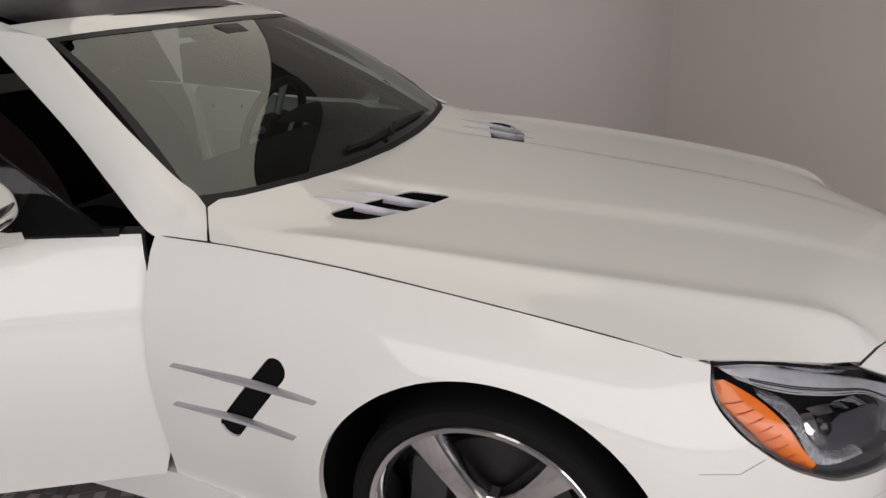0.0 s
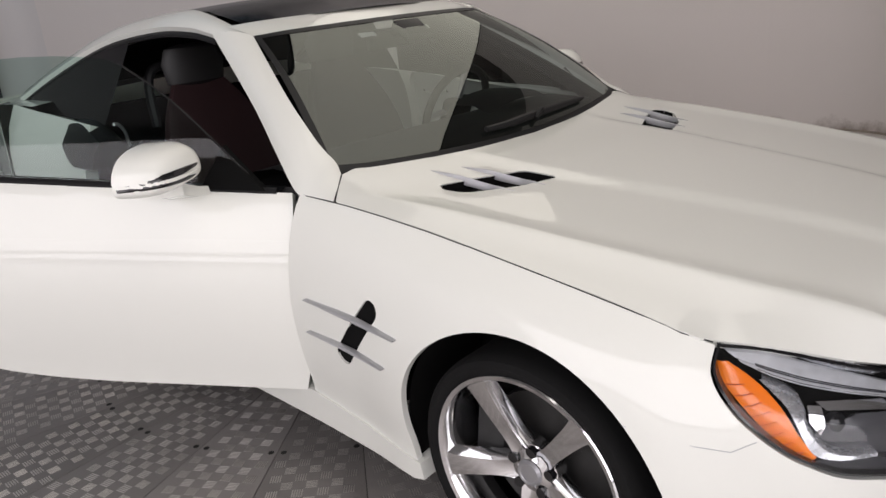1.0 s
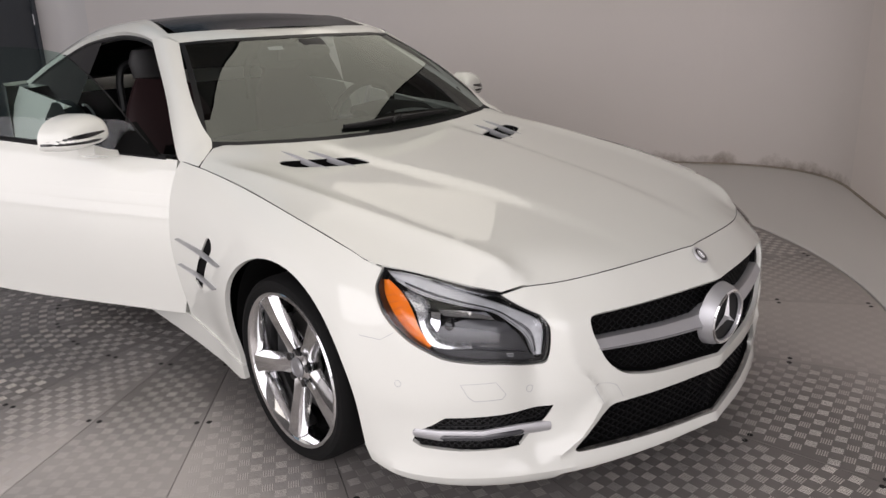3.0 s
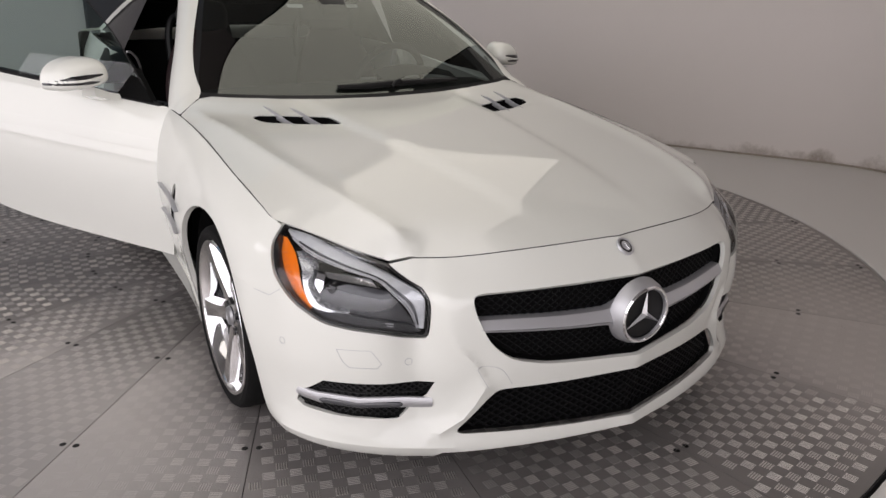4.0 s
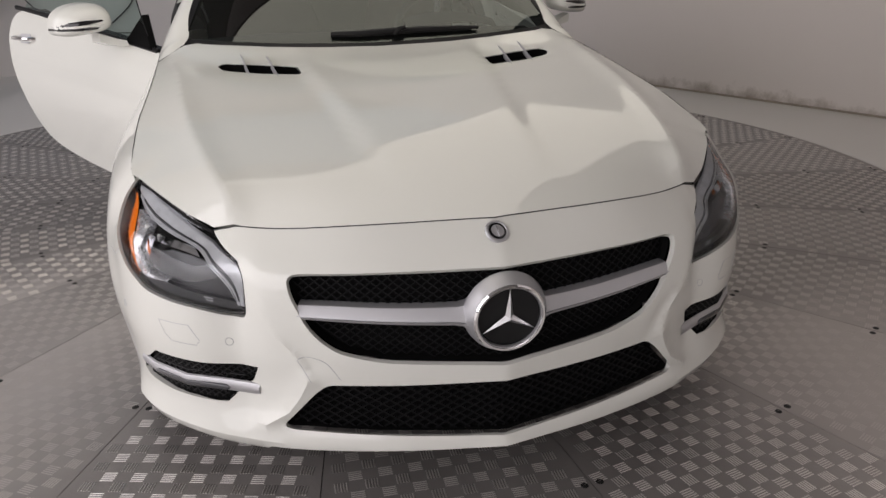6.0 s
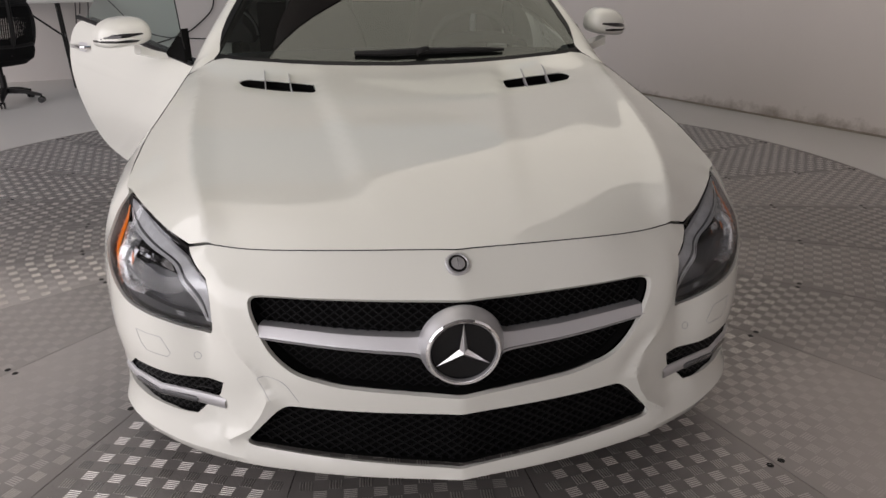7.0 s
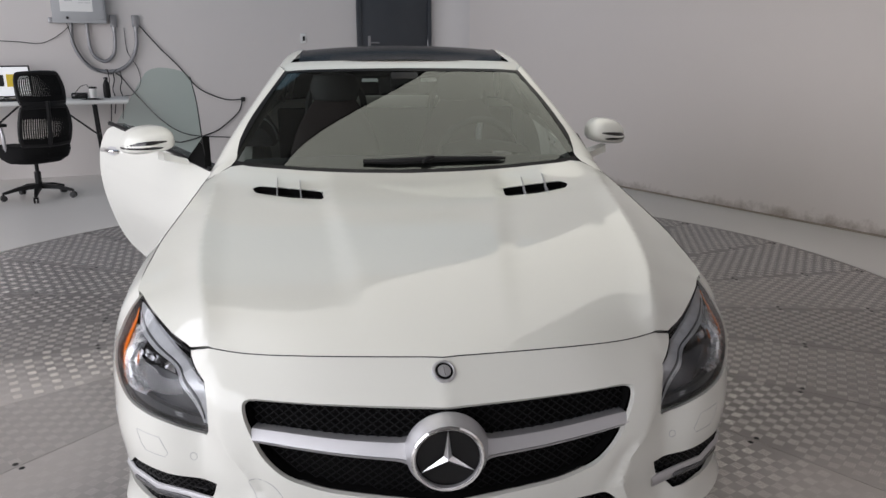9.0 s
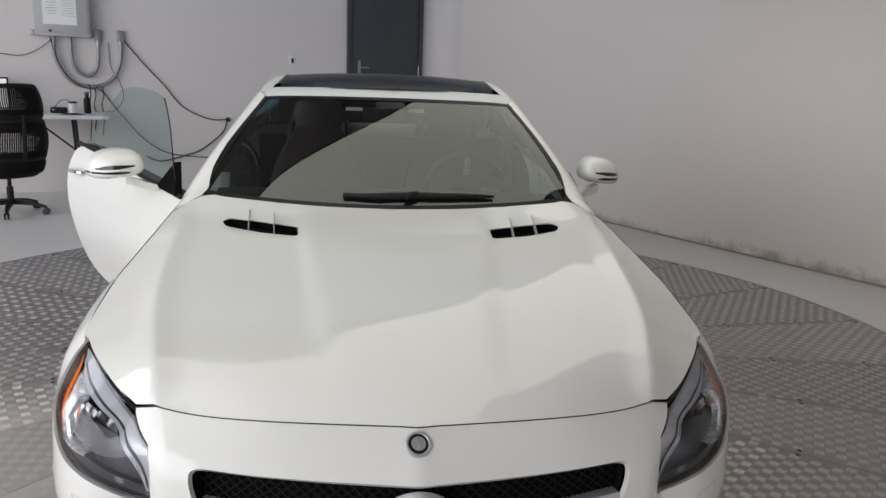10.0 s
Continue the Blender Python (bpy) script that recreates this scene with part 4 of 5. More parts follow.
def pillar(side):
    inn = spline([(0.748, 0.708, 0.930), (0.728, 0.752, 0.957), (0.728, 0.806, 0.996), (0.719, 0.868, 1.043), (0.678, 1.01, 1.133), (0.568, 1.298, 1.304)], 6)
    out = spline([(0.838, 0.642, 0.882), (0.843, 0.735, 0.8875), (0.847, 0.797, 0.895), (0.800, 0.935, 0.990), (0.732, 1.115, 1.108), (0.615, 1.47, 1.318)], 6)
    rows = []
    for k, (a, b) in enumerate(zip(inn, out)):
        a, b = Vector(a), Vector(b)
        row = []
        for f in np.linspace(0, 1, 7):
            p = a.lerp(b, f) + Vector((0.55, -0.35, 0.75)) * min(0.017, 0.001 + 0.0035 * k) * math.sin(math.pi * f) ** 0.7
            row.append(p)
        row.append(b + Vector((-0.03, 0.03, -0.012)))
        rows.append([(p.x * side, p.y, p.z) for p in row])
    bm = loft(rows)
    part("windscreen_pillar", bm, PAINT, car)
    part("panel_gap", tube([(p.x * side, p.y, p.z) for p in [Vector(inn[0]).lerp(Vector(out[0]), f) for f in np.linspace(0, 1, 7)]], 0.0014, 4), CABLE, car)
    rows = [[(Vector(b) + Vector(o)) for o in ((-0.012, 0.012, -0.006), (-0.05, 0.03, -0.02), (-0.06, 0.05, -0.035))] for b in out[12:]]
    part("pillar_seal", loft([[(p.x * side, p.y, p.z) for p in r] for r in rows]), BLACK_TRIM, car)


both_sides(pillar)

RAIL = spline([(0.615, 1.47, 1.318), (0.614, 1.63, 1.345), (0.622, 1.88, 1.352), (0.66, 2.25, 1.312), (0.725, 2.65, 1.20), (0.785, 2.95, 1.09)], 6)


def rail(side):
    rows = []
    for p in RAIL:
        p = Vector(p)
        k = step(1.47, 1.75, p.y)
        q = p + Vector((-0.047, -0.172, -0.014)).lerp(Vector((-0.105, 0, 0.05)), k)
        row = [q.lerp(p, f) + Vector((0.4, 0, 0.9)) * 0.014 * math.sin(math.pi * f) for f in np.linspace(0, 1, 6)] + [p + Vector((-0.02, 0, -0.03)), p + Vector((-0.06, 0, -0.035))]
        rows.append([(v.x * side, v.y, v.z) for v in row])
    part("roof_rail", loft(rows), PAINT, car)


both_sides(rail)
head_rows = []
for v, dy, dz in ((0, 0.0, 0.002), (0.3, 0.05, 0.016), (0.7, 0.10, 0.029), (1, 0.15, 0.038)):
    head_rows.append([(p[0] * (1 + 0.03 * v), p[1] + dy * (1 - 0.2 * abs(p[0])), p[2] + dz) for p in WS_TOP])
part("roof_header", loft(head_rows), PAINT, car)
roof_rows = []
for y in np.linspace(1.30, 2.75, 14):
    zr = float(np.interp(y, [p[1] for p in RAIL], [p[2] for p in RAIL])) + 0.012 + 0.034 * step(1.33, 1.62, y)
    xr = float(np.interp(y, [p[1] for p in RAIL], [p[0] for p in RAIL])) - 0.10
    roof_rows.append([(x * xr, y + (0.12 * (x * x) if y < 1.35 else 0), zr + 0.025 * (1 - x * x)) for x in np.linspace(-1, 1, 13)])
part("roof_panel", loft(roof_rows), ROOF_GLASS, car, "dark tinted roof panel")
part("headliner", loft([[(p[0] * 1.12, p[1], p[2] - 0.045) for p in r] for r in roof_rows]), CAVITY, car, "black headliner")
back = [[(x * (0.66 + 0.10 * f), 2.42 + 0.50 * f - 0.06 * x * x, 1.30 - 0.215 * f + 0.02 * (1 - x * x)) for x in np.linspace(-1, 1, 11)] for f in np.linspace(0, 1, 6)]
part("rear_window", loft(back), ROOF_GLASS, car, "dark tinted rear window")
for side in (-1, 1):
    hi = [p for p in RAIL if p[1] > 2.0]
    part("quarter_window", loft([[((p[0] - 0.012) * side, p[1], p[2] - 0.02) for p in hi], [(0.80 * side, 2.06 + (p[1] - 2.06) * 0.95, shut_z(2.06) - 0.01 + 0.04 * (p[1] - 2.06)) for p in hi]]), ROOF_GLASS, car, "small dark quarter window")
    part("window_trim", tube([((p[0] - 0.014) * side, p[1], p[2] - 0.028) for p in RAIL], 0.012, 6), BLACK_TRIM, car)

# ---- rest of the body ----
def y_s(y):
    return s_axle + y


rear_arch = [(y_s(2.585) - 0.37 * math.cos(a), 0.31 + 0.37 * math.sin(a)) for a in np.linspace(0.25, math.pi - 0.9, 16)]
quarter = [(y_s(y), shut_z(y)) for y in (2.06, 2.3, 2.6, 2.85)] + [(y_s(2.87), 0.60)] + list(reversed(rear_arch)) + [(y_s(2.2), 0.22), (y_s(1.80), 0.22), (y_s(1.92), 0.32), (y_s(2.03), 0.5), (y_s(2.07), 0.7)]
both_sides(lambda side: part("rear_quarter", side_sheet(quarter, [], side, d=0.08, thick=0.05, inward=(-side, 0, 0)), PAINT, car))
DOOR = [(y_s(y), shut_z(y) - 0.004) for y in (0.785, 1.0, 1.3, 1.6, 1.8)] + spline([(y_s(1.90), 1.012), (y_s(1.99), 0.995), (y_s(2.035), 0.95), (y_s(2.048), 0.86), (y_s(2.035), 0.74), (y_s(2.0), 0.58), (y_s(1.95), 0.462), (y_s(1.87), 0.392), (y_s(1.74), 0.352), (y_s(1.5), 0.316), (y_s(1.15), 0.285), (y_s(0.83), 0.260)], 3) + [(y_s(0.785), 0.40), (y_s(0.775), 0.60)]
part("driver_door", side_sheet([(max(s, y_s(0.812)), z) for s, z in DOOR], [], 1, d=0.06, thick=0.03, inward=(-1, 0, 0)), PAINT, car)
sill_loop = [(y_s(0.36), 0.20), (y_s(0.84), 0.262), (y_s(1.9), 0.245), (y_s(1.95), 0.17), (y_s(0.8), 0.145), (y_s(0.40), 0.135), (y_s(0.355), 0.15)]
both_sides(lambda side: part("side_sill", sheet([(s * side, z) for s, z in sill_loop], [], lambda s, z: belt(s, z, 0.006), d=0.05, thick=0.06, inward=(-side, 0, 0)), PAINT, car))
deck = [[(x * 0.86, y, 1.075 + 0.04 * (1 - x * x) - 0.06 * max(0, y - 2.9)) for x in np.linspace(-1, 1, 11)] for y in np.linspace(2.6, 3.5, 8)]
part("boot_lid", loft(deck), PAINT, car)
tail = [[((0.93 - 0.25 * k * k) * x, 2.86 + 0.70 * math.sin(math.acos(min(1, abs(x)))) ** 0.6, z) for x in np.linspace(-1, 1, 25)] for k, z in ((0.25, 0.25), (0, 0.5), (0, 0.75), (0.2, 1.07))]
part("rear_bumper", loft(tail), PAINT, car)
part("engine_tray", box(1.16, 1.1, 0.40, 0.02, pose(0, 0.0, 0.40)), CAVITY, car)
part("floor_pan", box(1.60, 2.5, 0.1, 0.02, pose(0, 1.9, 0.22)), CAVITY, car)
part("firewall", box(1.60, 0.05, 0.62, 0.01, pose(0, 0.62, 0.55)), CAVITY, car)
part("rear_bulkhead", box(1.5, 0.06, 0.85, 0.01, pose(0, 2.45, 0.62)), CAVITY, car)


def liner(side):
    rows = []
    for x in (0.60, 0.88):
        rows.append([(x * side, ARCH_Y - 0.396 * math.cos(a), ARCH_Z + 0.396 * math.sin(a)) for a in np.linspace(-0.3, math.pi + 0.3, 28)])
    part("wheel_liner", loft(rows), CAVITY, car)


both_sides(liner)

# ---- wheels ----
def wheel(x_face, y, side):
    """A chrome five-spoke wheel; its outer face lies at x_face."""
    m = Matrix.Translation((x_face * side, y, 0.309)) @ Matrix.Diagonal((side, 1, 1, 1))

    def put(name, bm, mat, parent, label="", smooth=0.6):
        bm.transform(m)
        if side < 0:
            bmesh.ops.reverse_faces(bm, faces=bm.faces)
        bmesh.ops.recalc_face_normals(bm, faces=bm.faces)
        return part(name, bm, mat, parent, label, smooth)

    w = put("wheel", revolve([(0.260, -0.006), (0.262, 0.0), (0.259, 0.004), (0.248, 0.001), (0.241, -0.010), (0.235, -0.03), (0.227, -0.08), (0.22, -0.2)], 64), WHEEL_CHROME, car, "chrome five-spoke alloy wheel")
    put("tyre", revolve([(0.252, -0.012), (0.261, -0.004), (0.267, 0.002), (0.282, 0.008), (0.296, 0.004), (0.304, -0.006), (0.308, -0.03), (0.309, -0.12), (0.308, -0.20), (0.30, -0.235), (0.245, -0.235)], 72), RUBBER, w, "black low-profile tyre")
    for k in range(5):
        a = radians(59 + 72 * k)
        rows = []
        for f in np.linspace(0, 1, 9):
            r = 0.040 + 0.210 * f
            hw = lin(f, 0.0, 0.027, 0.25, 0.021, 0.6, 0.0235, 0.85, 0.0275, 1.0, 0.033)
            xf = lin(f, 0.0, -0.036, 0.25, -0.027, 0.6, -0.014, 1.0, -0.004)
            depth = 0.045 - 0.02 * f
            prof = [(-hw - 0.012, -depth), (-hw - 0.006, -0.012), (-hw, 0.0), (-hw * 0.4, 0.001 - 0.008 * max(0, 1 - 2.2 * f)), (hw * 0.4, 0.001 - 0.008 * max(0, 1 - 2.2 * f)), (hw, 0.0), (hw + 0.006, -0.012), (hw + 0.012, -depth)]
            rows.append([(xf + dx, r * math.cos(a) - t * math.sin(a), r * math.sin(a) + t * math.cos(a)) for t, dx in prof])
        put("spoke", loft(rows), WHEEL_CHROME, w, smooth=0.35)
        b = a + radians(36)
        put("lug_nut", tube([(-0.05, 0.056 * math.cos(b), 0.056 * math.sin(b)), (-0.030, 0.054 * math.cos(b), 0.054 * math.sin(b))], 0.0135, 12), GLOSS_BLACK, w)
    put("hub", revolve([(0.0001, -0.030), (0.030, -0.031), (0.036, -0.035), (0.055, -0.039), (0.070, -0.046), (0.073, -0.08)], 40), WHEEL_CHROME, w)
    put("hub_cap", revolve([(0.0001, -0.024), (0.022, -0.0245), (0.024, -0.0225), (0.029, -0.0225), (0.034, -0.031)], 32), STEEL, w, "round grey hub cap with raised rim")
    put("brake_disc", revolve([(0.05, -0.105), (0.09, -0.10), (0.175, -0.10), (0.178, -0.13)], 48), BRAKE, w, "dark iron brake disc")
    cal = box(0.07, 0.09, 0.17, 0.015, pose(-0.105, 0.15, 0.03, 8, 0, 0))
    put("brake_caliper", cal, STEEL_DARK, w, "dark brake caliper")
    put("inner_barrel", revolve([(0.0001, -0.17), (0.18, -0.17), (0.214, -0.15)], 32), CAVITY, w)
    return w


for side in (-1, 1):
    wheel(0.905, 0.004, side)
    wheel(0.915, 2.585, side)


# ---- open passenger door ----
HINGE = Vector((-0.912, 0.826, 0))
SWING = Matrix.Translation(HINGE) @ Matrix.Rotation(radians(37), 4, "Z") @ Matrix.Translation(-HINGE)


def swung(bm):
    bm.transform(SWING)
    return bm


bm = swung(side_sheet(DOOR, [], -1, d=0.045, thick=0.035, inward=(1, 0, 0)))
door = part("passenger_door", bm, PAINT, car, "pearl white door standing open")
inner_loop = shrink(DOOR, 0.004)
part("door_lining", swung(sheet([(-s, z) for s, z in inner_loop], [], lambda s, z: belt(s, z, -0.075), d=0.06, thick=-0.045, inward=(-1, 0, 0))), LEATHER, door, "black leather door lining")
belt_line = [belt(-y_s(y), shut_z(y) - 0.002, -0.006) for y in np.linspace(0.83, 2.03, 16)]
part("window_seal", swung(tube(belt_line, 0.012, 6)), BLACK_TRIM, door, "black window seal")
part("door_top", swung(loft([[belt(-y_s(y), shut_z(y) - 0.006, off) for y in np.linspace(0.83, 2.03, 16)] for off in (-0.01, -0.05, -0.085)])), BLACK_TRIM, door)


def side_glass(side, lean=0.165):
    """Frameless window pane, in the place that it has with its door closed."""
    lo = [(y, shut_z(y) - 0.01) for y in np.linspace(0.90, 2.04, 12)]
    hi = spline([(0.93, 0.97), (1.116, 1.143), (1.28, 1.262), (1.393, 1.297), (1.608, 1.314), (1.80, 1.306), (1.92, 1.262)], 2)[:12]
    hi = [tuple(v) for v in np.array([(np.interp(k, range(len(hi)), [p[0] for p in hi]), np.interp(k, range(len(hi)), [p[1] for p in hi])) for k in np.linspace(0, len(hi) - 1, 12)])]
    rows = []
    for f in np.linspace(0, 1, 7):
        row = []
        for (y0, z0), (y1, z1) in zip(lo, hi):
            y, z = y0 + (y1 - y0) * f, z0 + (z1 - z0) * f
            x = 0.845 - lean * max(0, (z - 0.9) / 0.41) ** 1.15
            row.append((x * side, y, z))
        rows.append(row)
    return loft(rows)


g = part("window_pane", swung(side_glass(-1)), DOOR_GLASS, door, "greenish frameless window pane")
g.visible_shadow = False
g = part("driver_window", side_glass(1, 0.25), DOOR_GLASS, car)
g.visible_shadow = False
edge = [(0.845 - 0.165 * max(0, (z - 0.9) / 0.41) ** 1.15, y, z) for y, z in spline([(0.91, 0.945), (1.116, 1.143), (1.28, 1.262), (1.31, 1.275)], 5)]
part("pane_edge", swung(tube([(-x, y, z) for x, y, z in edge], 0.0028, 6)), BLACK_TRIM, door)


def mirror(side, fit, parent):
    """Door mirror, in the place that it has with its door closed."""
    c = Vector((0.998, 1.064, 0.994) if side < 0 else (0.962, 1.092, 0.997))
    HZ = 0.068
    rows = []
    for f in np.linspace(0, 1, 15):
        a = f * math.pi * 0.5
        grow = math.sin(a) ** 0.75
        y = c.y - 0.085 * math.cos(a) + 0.02
        ring = []
        for k in range(28):
            t = 2 * math.pi * k / 28
            ct, st = math.cos(t), math.sin(t)
            x = 0.100 * abs(ct) ** (0.8 if st > 0 else 0.6) * (1 if ct > 0 else -1)
            z = abs(st) ** 0.85 * (HZ * 1.22 if st > 0 else -HZ * 0.52)
            z += -0.012 * (x / 0.100)
            ring.append((side * (c.x + x * max(0.02, grow) + 0.012 * grow), y + 0.03 * (x / 0.100) * grow, c.z + z * max(0.02, grow)))
        rows.append(ring)
    rows.append([(p[0] * 1.0 - side * 0.0, p[1] + 0.05, p[2]) for p in rows[-1]])
    bm = loft(rows, closed=True, caps=True)
    mir = part("door_mirror", fit(bm), PAINT, parent, "pearl white door mirror with dark indicator strip")
    back = [(p[0], p[1] + 0.051, p[2]) for p in rows[-2]]
    cx = sum(p[0] for p in back) / 28
    bm = loft([[(cx + (p[0] - cx) * k, p[1] + 0.001 * (1 - k), c.z + (p[2] - c.z) * k) for p in back] for k in (0.86, 0.5, 0.02)], closed=True)
    part("mirror_glass", fit(bm), CHROME, mir, "mirror glass")

    def shell(x, z, off):
        """A place on the housing; past its outer end it runs on to the rear."""
        w = z + 0.012 * (x - 0.012) / 0.100
        w /= HZ * (1.22 if w > 0 else 0.52)
        umax = (1 - min(0.99, abs(w)) ** 1.6) ** 0.625
        u = min((x - 0.012) / 0.100, umax)
        past = max(0, x - 0.012 - 0.100 * umax)
        r = min(1, (abs(u) ** 1.6 + abs(w) ** 1.6) ** 0.625)
        a = math.asin(r ** 1.333)
        y = c.y - 0.085 * math.cos(a) + 0.02 + 0.03 * u + past
        return Vector((side * (c.x + 0.012 + 0.100 * u + off * r), y - off * (1 - r), c.z + z))

    for z0, w0, x0, slope, mat, nm in ((0.014, 0.0080, -0.055, 0.10, GLOSS_BLACK, "strip_upper"), (0.001, 0.0050, -0.045, 0.06, PAINT, "indicator"), (-0.009, 0.0065, -0.055, 0.0, GLOSS_BLACK, "strip_lower")):
        rows = []
        for f in np.linspace(0, 1, 24):
            x = x0 + (0.150 - x0) * f
            z = z0 - slope * (x - 0.03)
            k = w0 * (0.25 + 0.75 * min(1, f * 2.2)) * (1 + 0.35 * f)
            rows.append([shell(x, z - k, -0.004), shell(x, z - k * 0.8, 0.002), shell(x, z, 0.003), shell(x, z + k * 0.8, 0.002), shell(x, z + k, -0.004)])
        part(nm, fit(loft(rows)), mat, mir)
    foot = [[(side * x, y, z) for x, y, z in row] for row in (
        [(0.865, 1.02, 0.925), (0.865, 1.14, 0.93), (0.85, 1.14, 0.90), (0.855, 1.02, 0.90)],
        [(0.90, 1.035, 0.935), (0.90, 1.12, 0.94), (0.90, 1.12, 0.90), (0.90, 1.035, 0.905)],
        [(0.96, 1.05, 0.96), (0.96, 1.12, 0.96), (0.96, 1.12, 0.92), (0.96, 1.05, 0.925)])]
    part("mirror_foot", fit(loft(foot, closed=True, caps=True)), PAINT, mir)
    bm = bmesh.new()
    vs = [bm.verts.new(p) for p in ((side * 0.858, 0.86, 0.897), (side * 0.858, 1.05, 0.915), (side * 0.80, 0.985, 1.022))]
    bm.faces.new(vs)
    r = bmesh.ops.extrude_face_region(bm, geom=list(bm.faces))
    for v in [q for q in r["geom"] if isinstance(q, bmesh.types.BMVert)]:
        v.co.x -= side * 0.03
    bmesh.ops.recalc_face_normals(bm, faces=bm.faces)
    part("mirror_sail", fit(bm), CAVITY, mir, smooth=0.3)


# Black trim behind the passenger seat, with a bright arc along its front.
rows = []
for f in np.linspace(0, 1, 9):
    y = 1.99 + 0.36 * f
    h = 0.90 + 0.135 * math.sin(math.pi * (0.12 + 0.70 * f)) ** 0.7
    rows.append([(-0.915, y, 0.86), (-0.90, y, 0.5 * (0.86 + h)), (-0.865, y, h - 0.012), (-0.83, y, h), (-0.785, y, h - 0.008), (-0.745, y, 0.5 * (0.86 + h)), (-0.73, y, 0.86)])
trim = part("rear_side_trim", loft(rows, closed=True, caps=True), BLACK_TRIM, car, "black trim shell behind the seat")
part("trim_arc", tube(spline([(-0.79, 2.00, 1.015), (-0.768, 2.012, 1.010), (-0.738, 2.035, 0.975), (-0.722, 2.06, 0.93), (-0.717, 2.08, 0.89)], 5), 0.006, 8), SILVER, trim, "thin silver arc")


mirror(-1, swung, door)
mirror(1, lambda b: b, car)


def handle(side, fit, parent):
    bar = [belt(side * y_s(y), 0.885, off) for y, off in ((1.80, 0.0), (1.82, 0.022), (1.88, 0.030), (1.95, 0.026), (1.985, 0.0))]
    part("door_handle", fit(tube(spline([tuple(p) for p in bar], 5), 0.010, 8)), CHROME, parent, "chrome pull handle")
    cup = [(y_s(y), z) for y, z in ((1.82, 0.885), (1.85, 0.905), (1.92, 0.905), (1.96, 0.885), (1.92, 0.862), (1.85, 0.862))]
    part("handle_cup", fit(sheet([(s * side, z) for s, z in cup], [], lambda s, z: belt(s, z, 0.0015), d=0.02, thick=0.004)), SILVER, parent)


handle(-1, swung, door)
handle(1, lambda b: b, car)
# swage line along the doors
for side, fit, par in ((-1, swung, door), (1, lambda b: b, car)):
    part("door_crease", fit(ribbon([(y_s(y), 0.735 + 0.07 * (y - 0.84)) for y in np.linspace(0.79, 2.0, 14)], side, -0.0056, 0.05, 0.0062)), PAINT, par)

# ---- inside the car ----
def seat(x):
    base = loft([[(x + hx * math.cos(a) * abs(math.cos(a)) ** -0.3, 1.62 + dy + hy * math.sin(a) * abs(math.sin(a) + 1e-6) ** -0.3, z) for a in np.linspace(0, 2 * math.pi, 24, endpoint=False)] for hx, hy, dy, z in ((0.22, 0.23, 0, 0.36), (0.25, 0.26, 0, 0.42), (0.25, 0.26, 0, 0.50), (0.20, 0.21, 0, 0.545), (0.05, 0.05, 0, 0.535))], closed=True, caps=True)
    cushion = part("seat", base, LEATHER, car, "black leather bucket seat")
    rows = []
    for f in np.linspace(0, 1, 10):
        z = 0.50 + 0.62 * f
        w = lin(f, 0, 0.24, 0.5, 0.26, 0.8, 0.20, 1, 0.12)
        y = 1.84 + 0.24 * f
        t = lin(f, 0, 0.10, 0.6, 0.075, 1, 0.04)
        rows.append([(x + w * math.copysign(abs(math.cos(a)) ** 0.7, math.cos(a)), y + t * math.copysign(abs(math.sin(a)) ** 0.8, math.sin(a)) - 0.03 * (math.cos(a) ** 4), z) for a in np.linspace(0, 2 * math.pi, 24, endpoint=False)])
    part("backrest", loft(rows, closed=True, caps=True), RED_LEATHER, cushion)
    rows = [[(x + w * math.cos(a), 2.07 + t * math.sin(a), z) for a in np.linspace(0, 2 * math.pi, 20, endpoint=False)] for z, w, t in ((1.10, 0.06, 0.03), (1.12, 0.13, 0.05), (1.20, 0.145, 0.055), (1.26, 0.12, 0.045), (1.275, 0.05, 0.02))]
    part("headrest", loft(rows, closed=True, caps=True), LEATHER, cushion)


seat(-0.37)
seat(0.37)
dash = [[(x, y + 0.06 * (x / 0.7) ** 2, z - 0.02 * (x / 0.7) ** 2) for x in np.linspace(-0.74, 0.74, 17)] for y, z in ((0.66, 0.885), (0.80, 0.925), (0.98, 0.935), (1.10, 0.915), (1.14, 0.87), (1.12, 0.70), (1.16, 0.5))]
part("dashboard", loft(dash), LEATHER, car, "black leather dashboard")
hoodlet = [[(0.37 + x, y, z + 0.03 * (1 - (x / 0.2) ** 2)) for x in np.linspace(-0.2, 0.2, 9)] for y, z in ((0.92, 0.925), (1.0, 0.955), (1.12, 0.955))]
part("gauge_hood", loft(hoodlet), LEATHER, car)
m = pose(0.37, 1.27, 0.90, -68, 0, 0)
ringp = [m @ Vector((0.185 * math.cos(a), 0.185 * math.sin(a), 0)) for a in np.linspace(0, 2 * math.pi, 41)]
sw = part("steering_wheel", tube(ringp, 0.017, 10, caps=False), LEATHER, car, "black leather steering wheel")
b = box(0.16, 0.11, 0.05, 0.02, m)
part("airbag_pad", b, LEATHER, sw)
for a in (0, math.pi, -math.pi / 2):
    part("spoke", tube([m @ Vector((0.05 * math.cos(a), 0.05 * math.sin(a), 0)), m @ Vector((0.18 * math.cos(a), 0.18 * math.sin(a), 0))], 0.014, 6), SILVER, sw)
mir = part("rear_view_mirror", box(0.24, 0.03, 0.075, 0.014, pose(0, 1.24, 1.235, 8, 0, 0)), BLACK_TRIM, car)
part("mirror_stalk", tube([(0, 1.22, 1.25), (0, 1.16, 1.285)], 0.012, 8), BLACK_TRIM, mir)
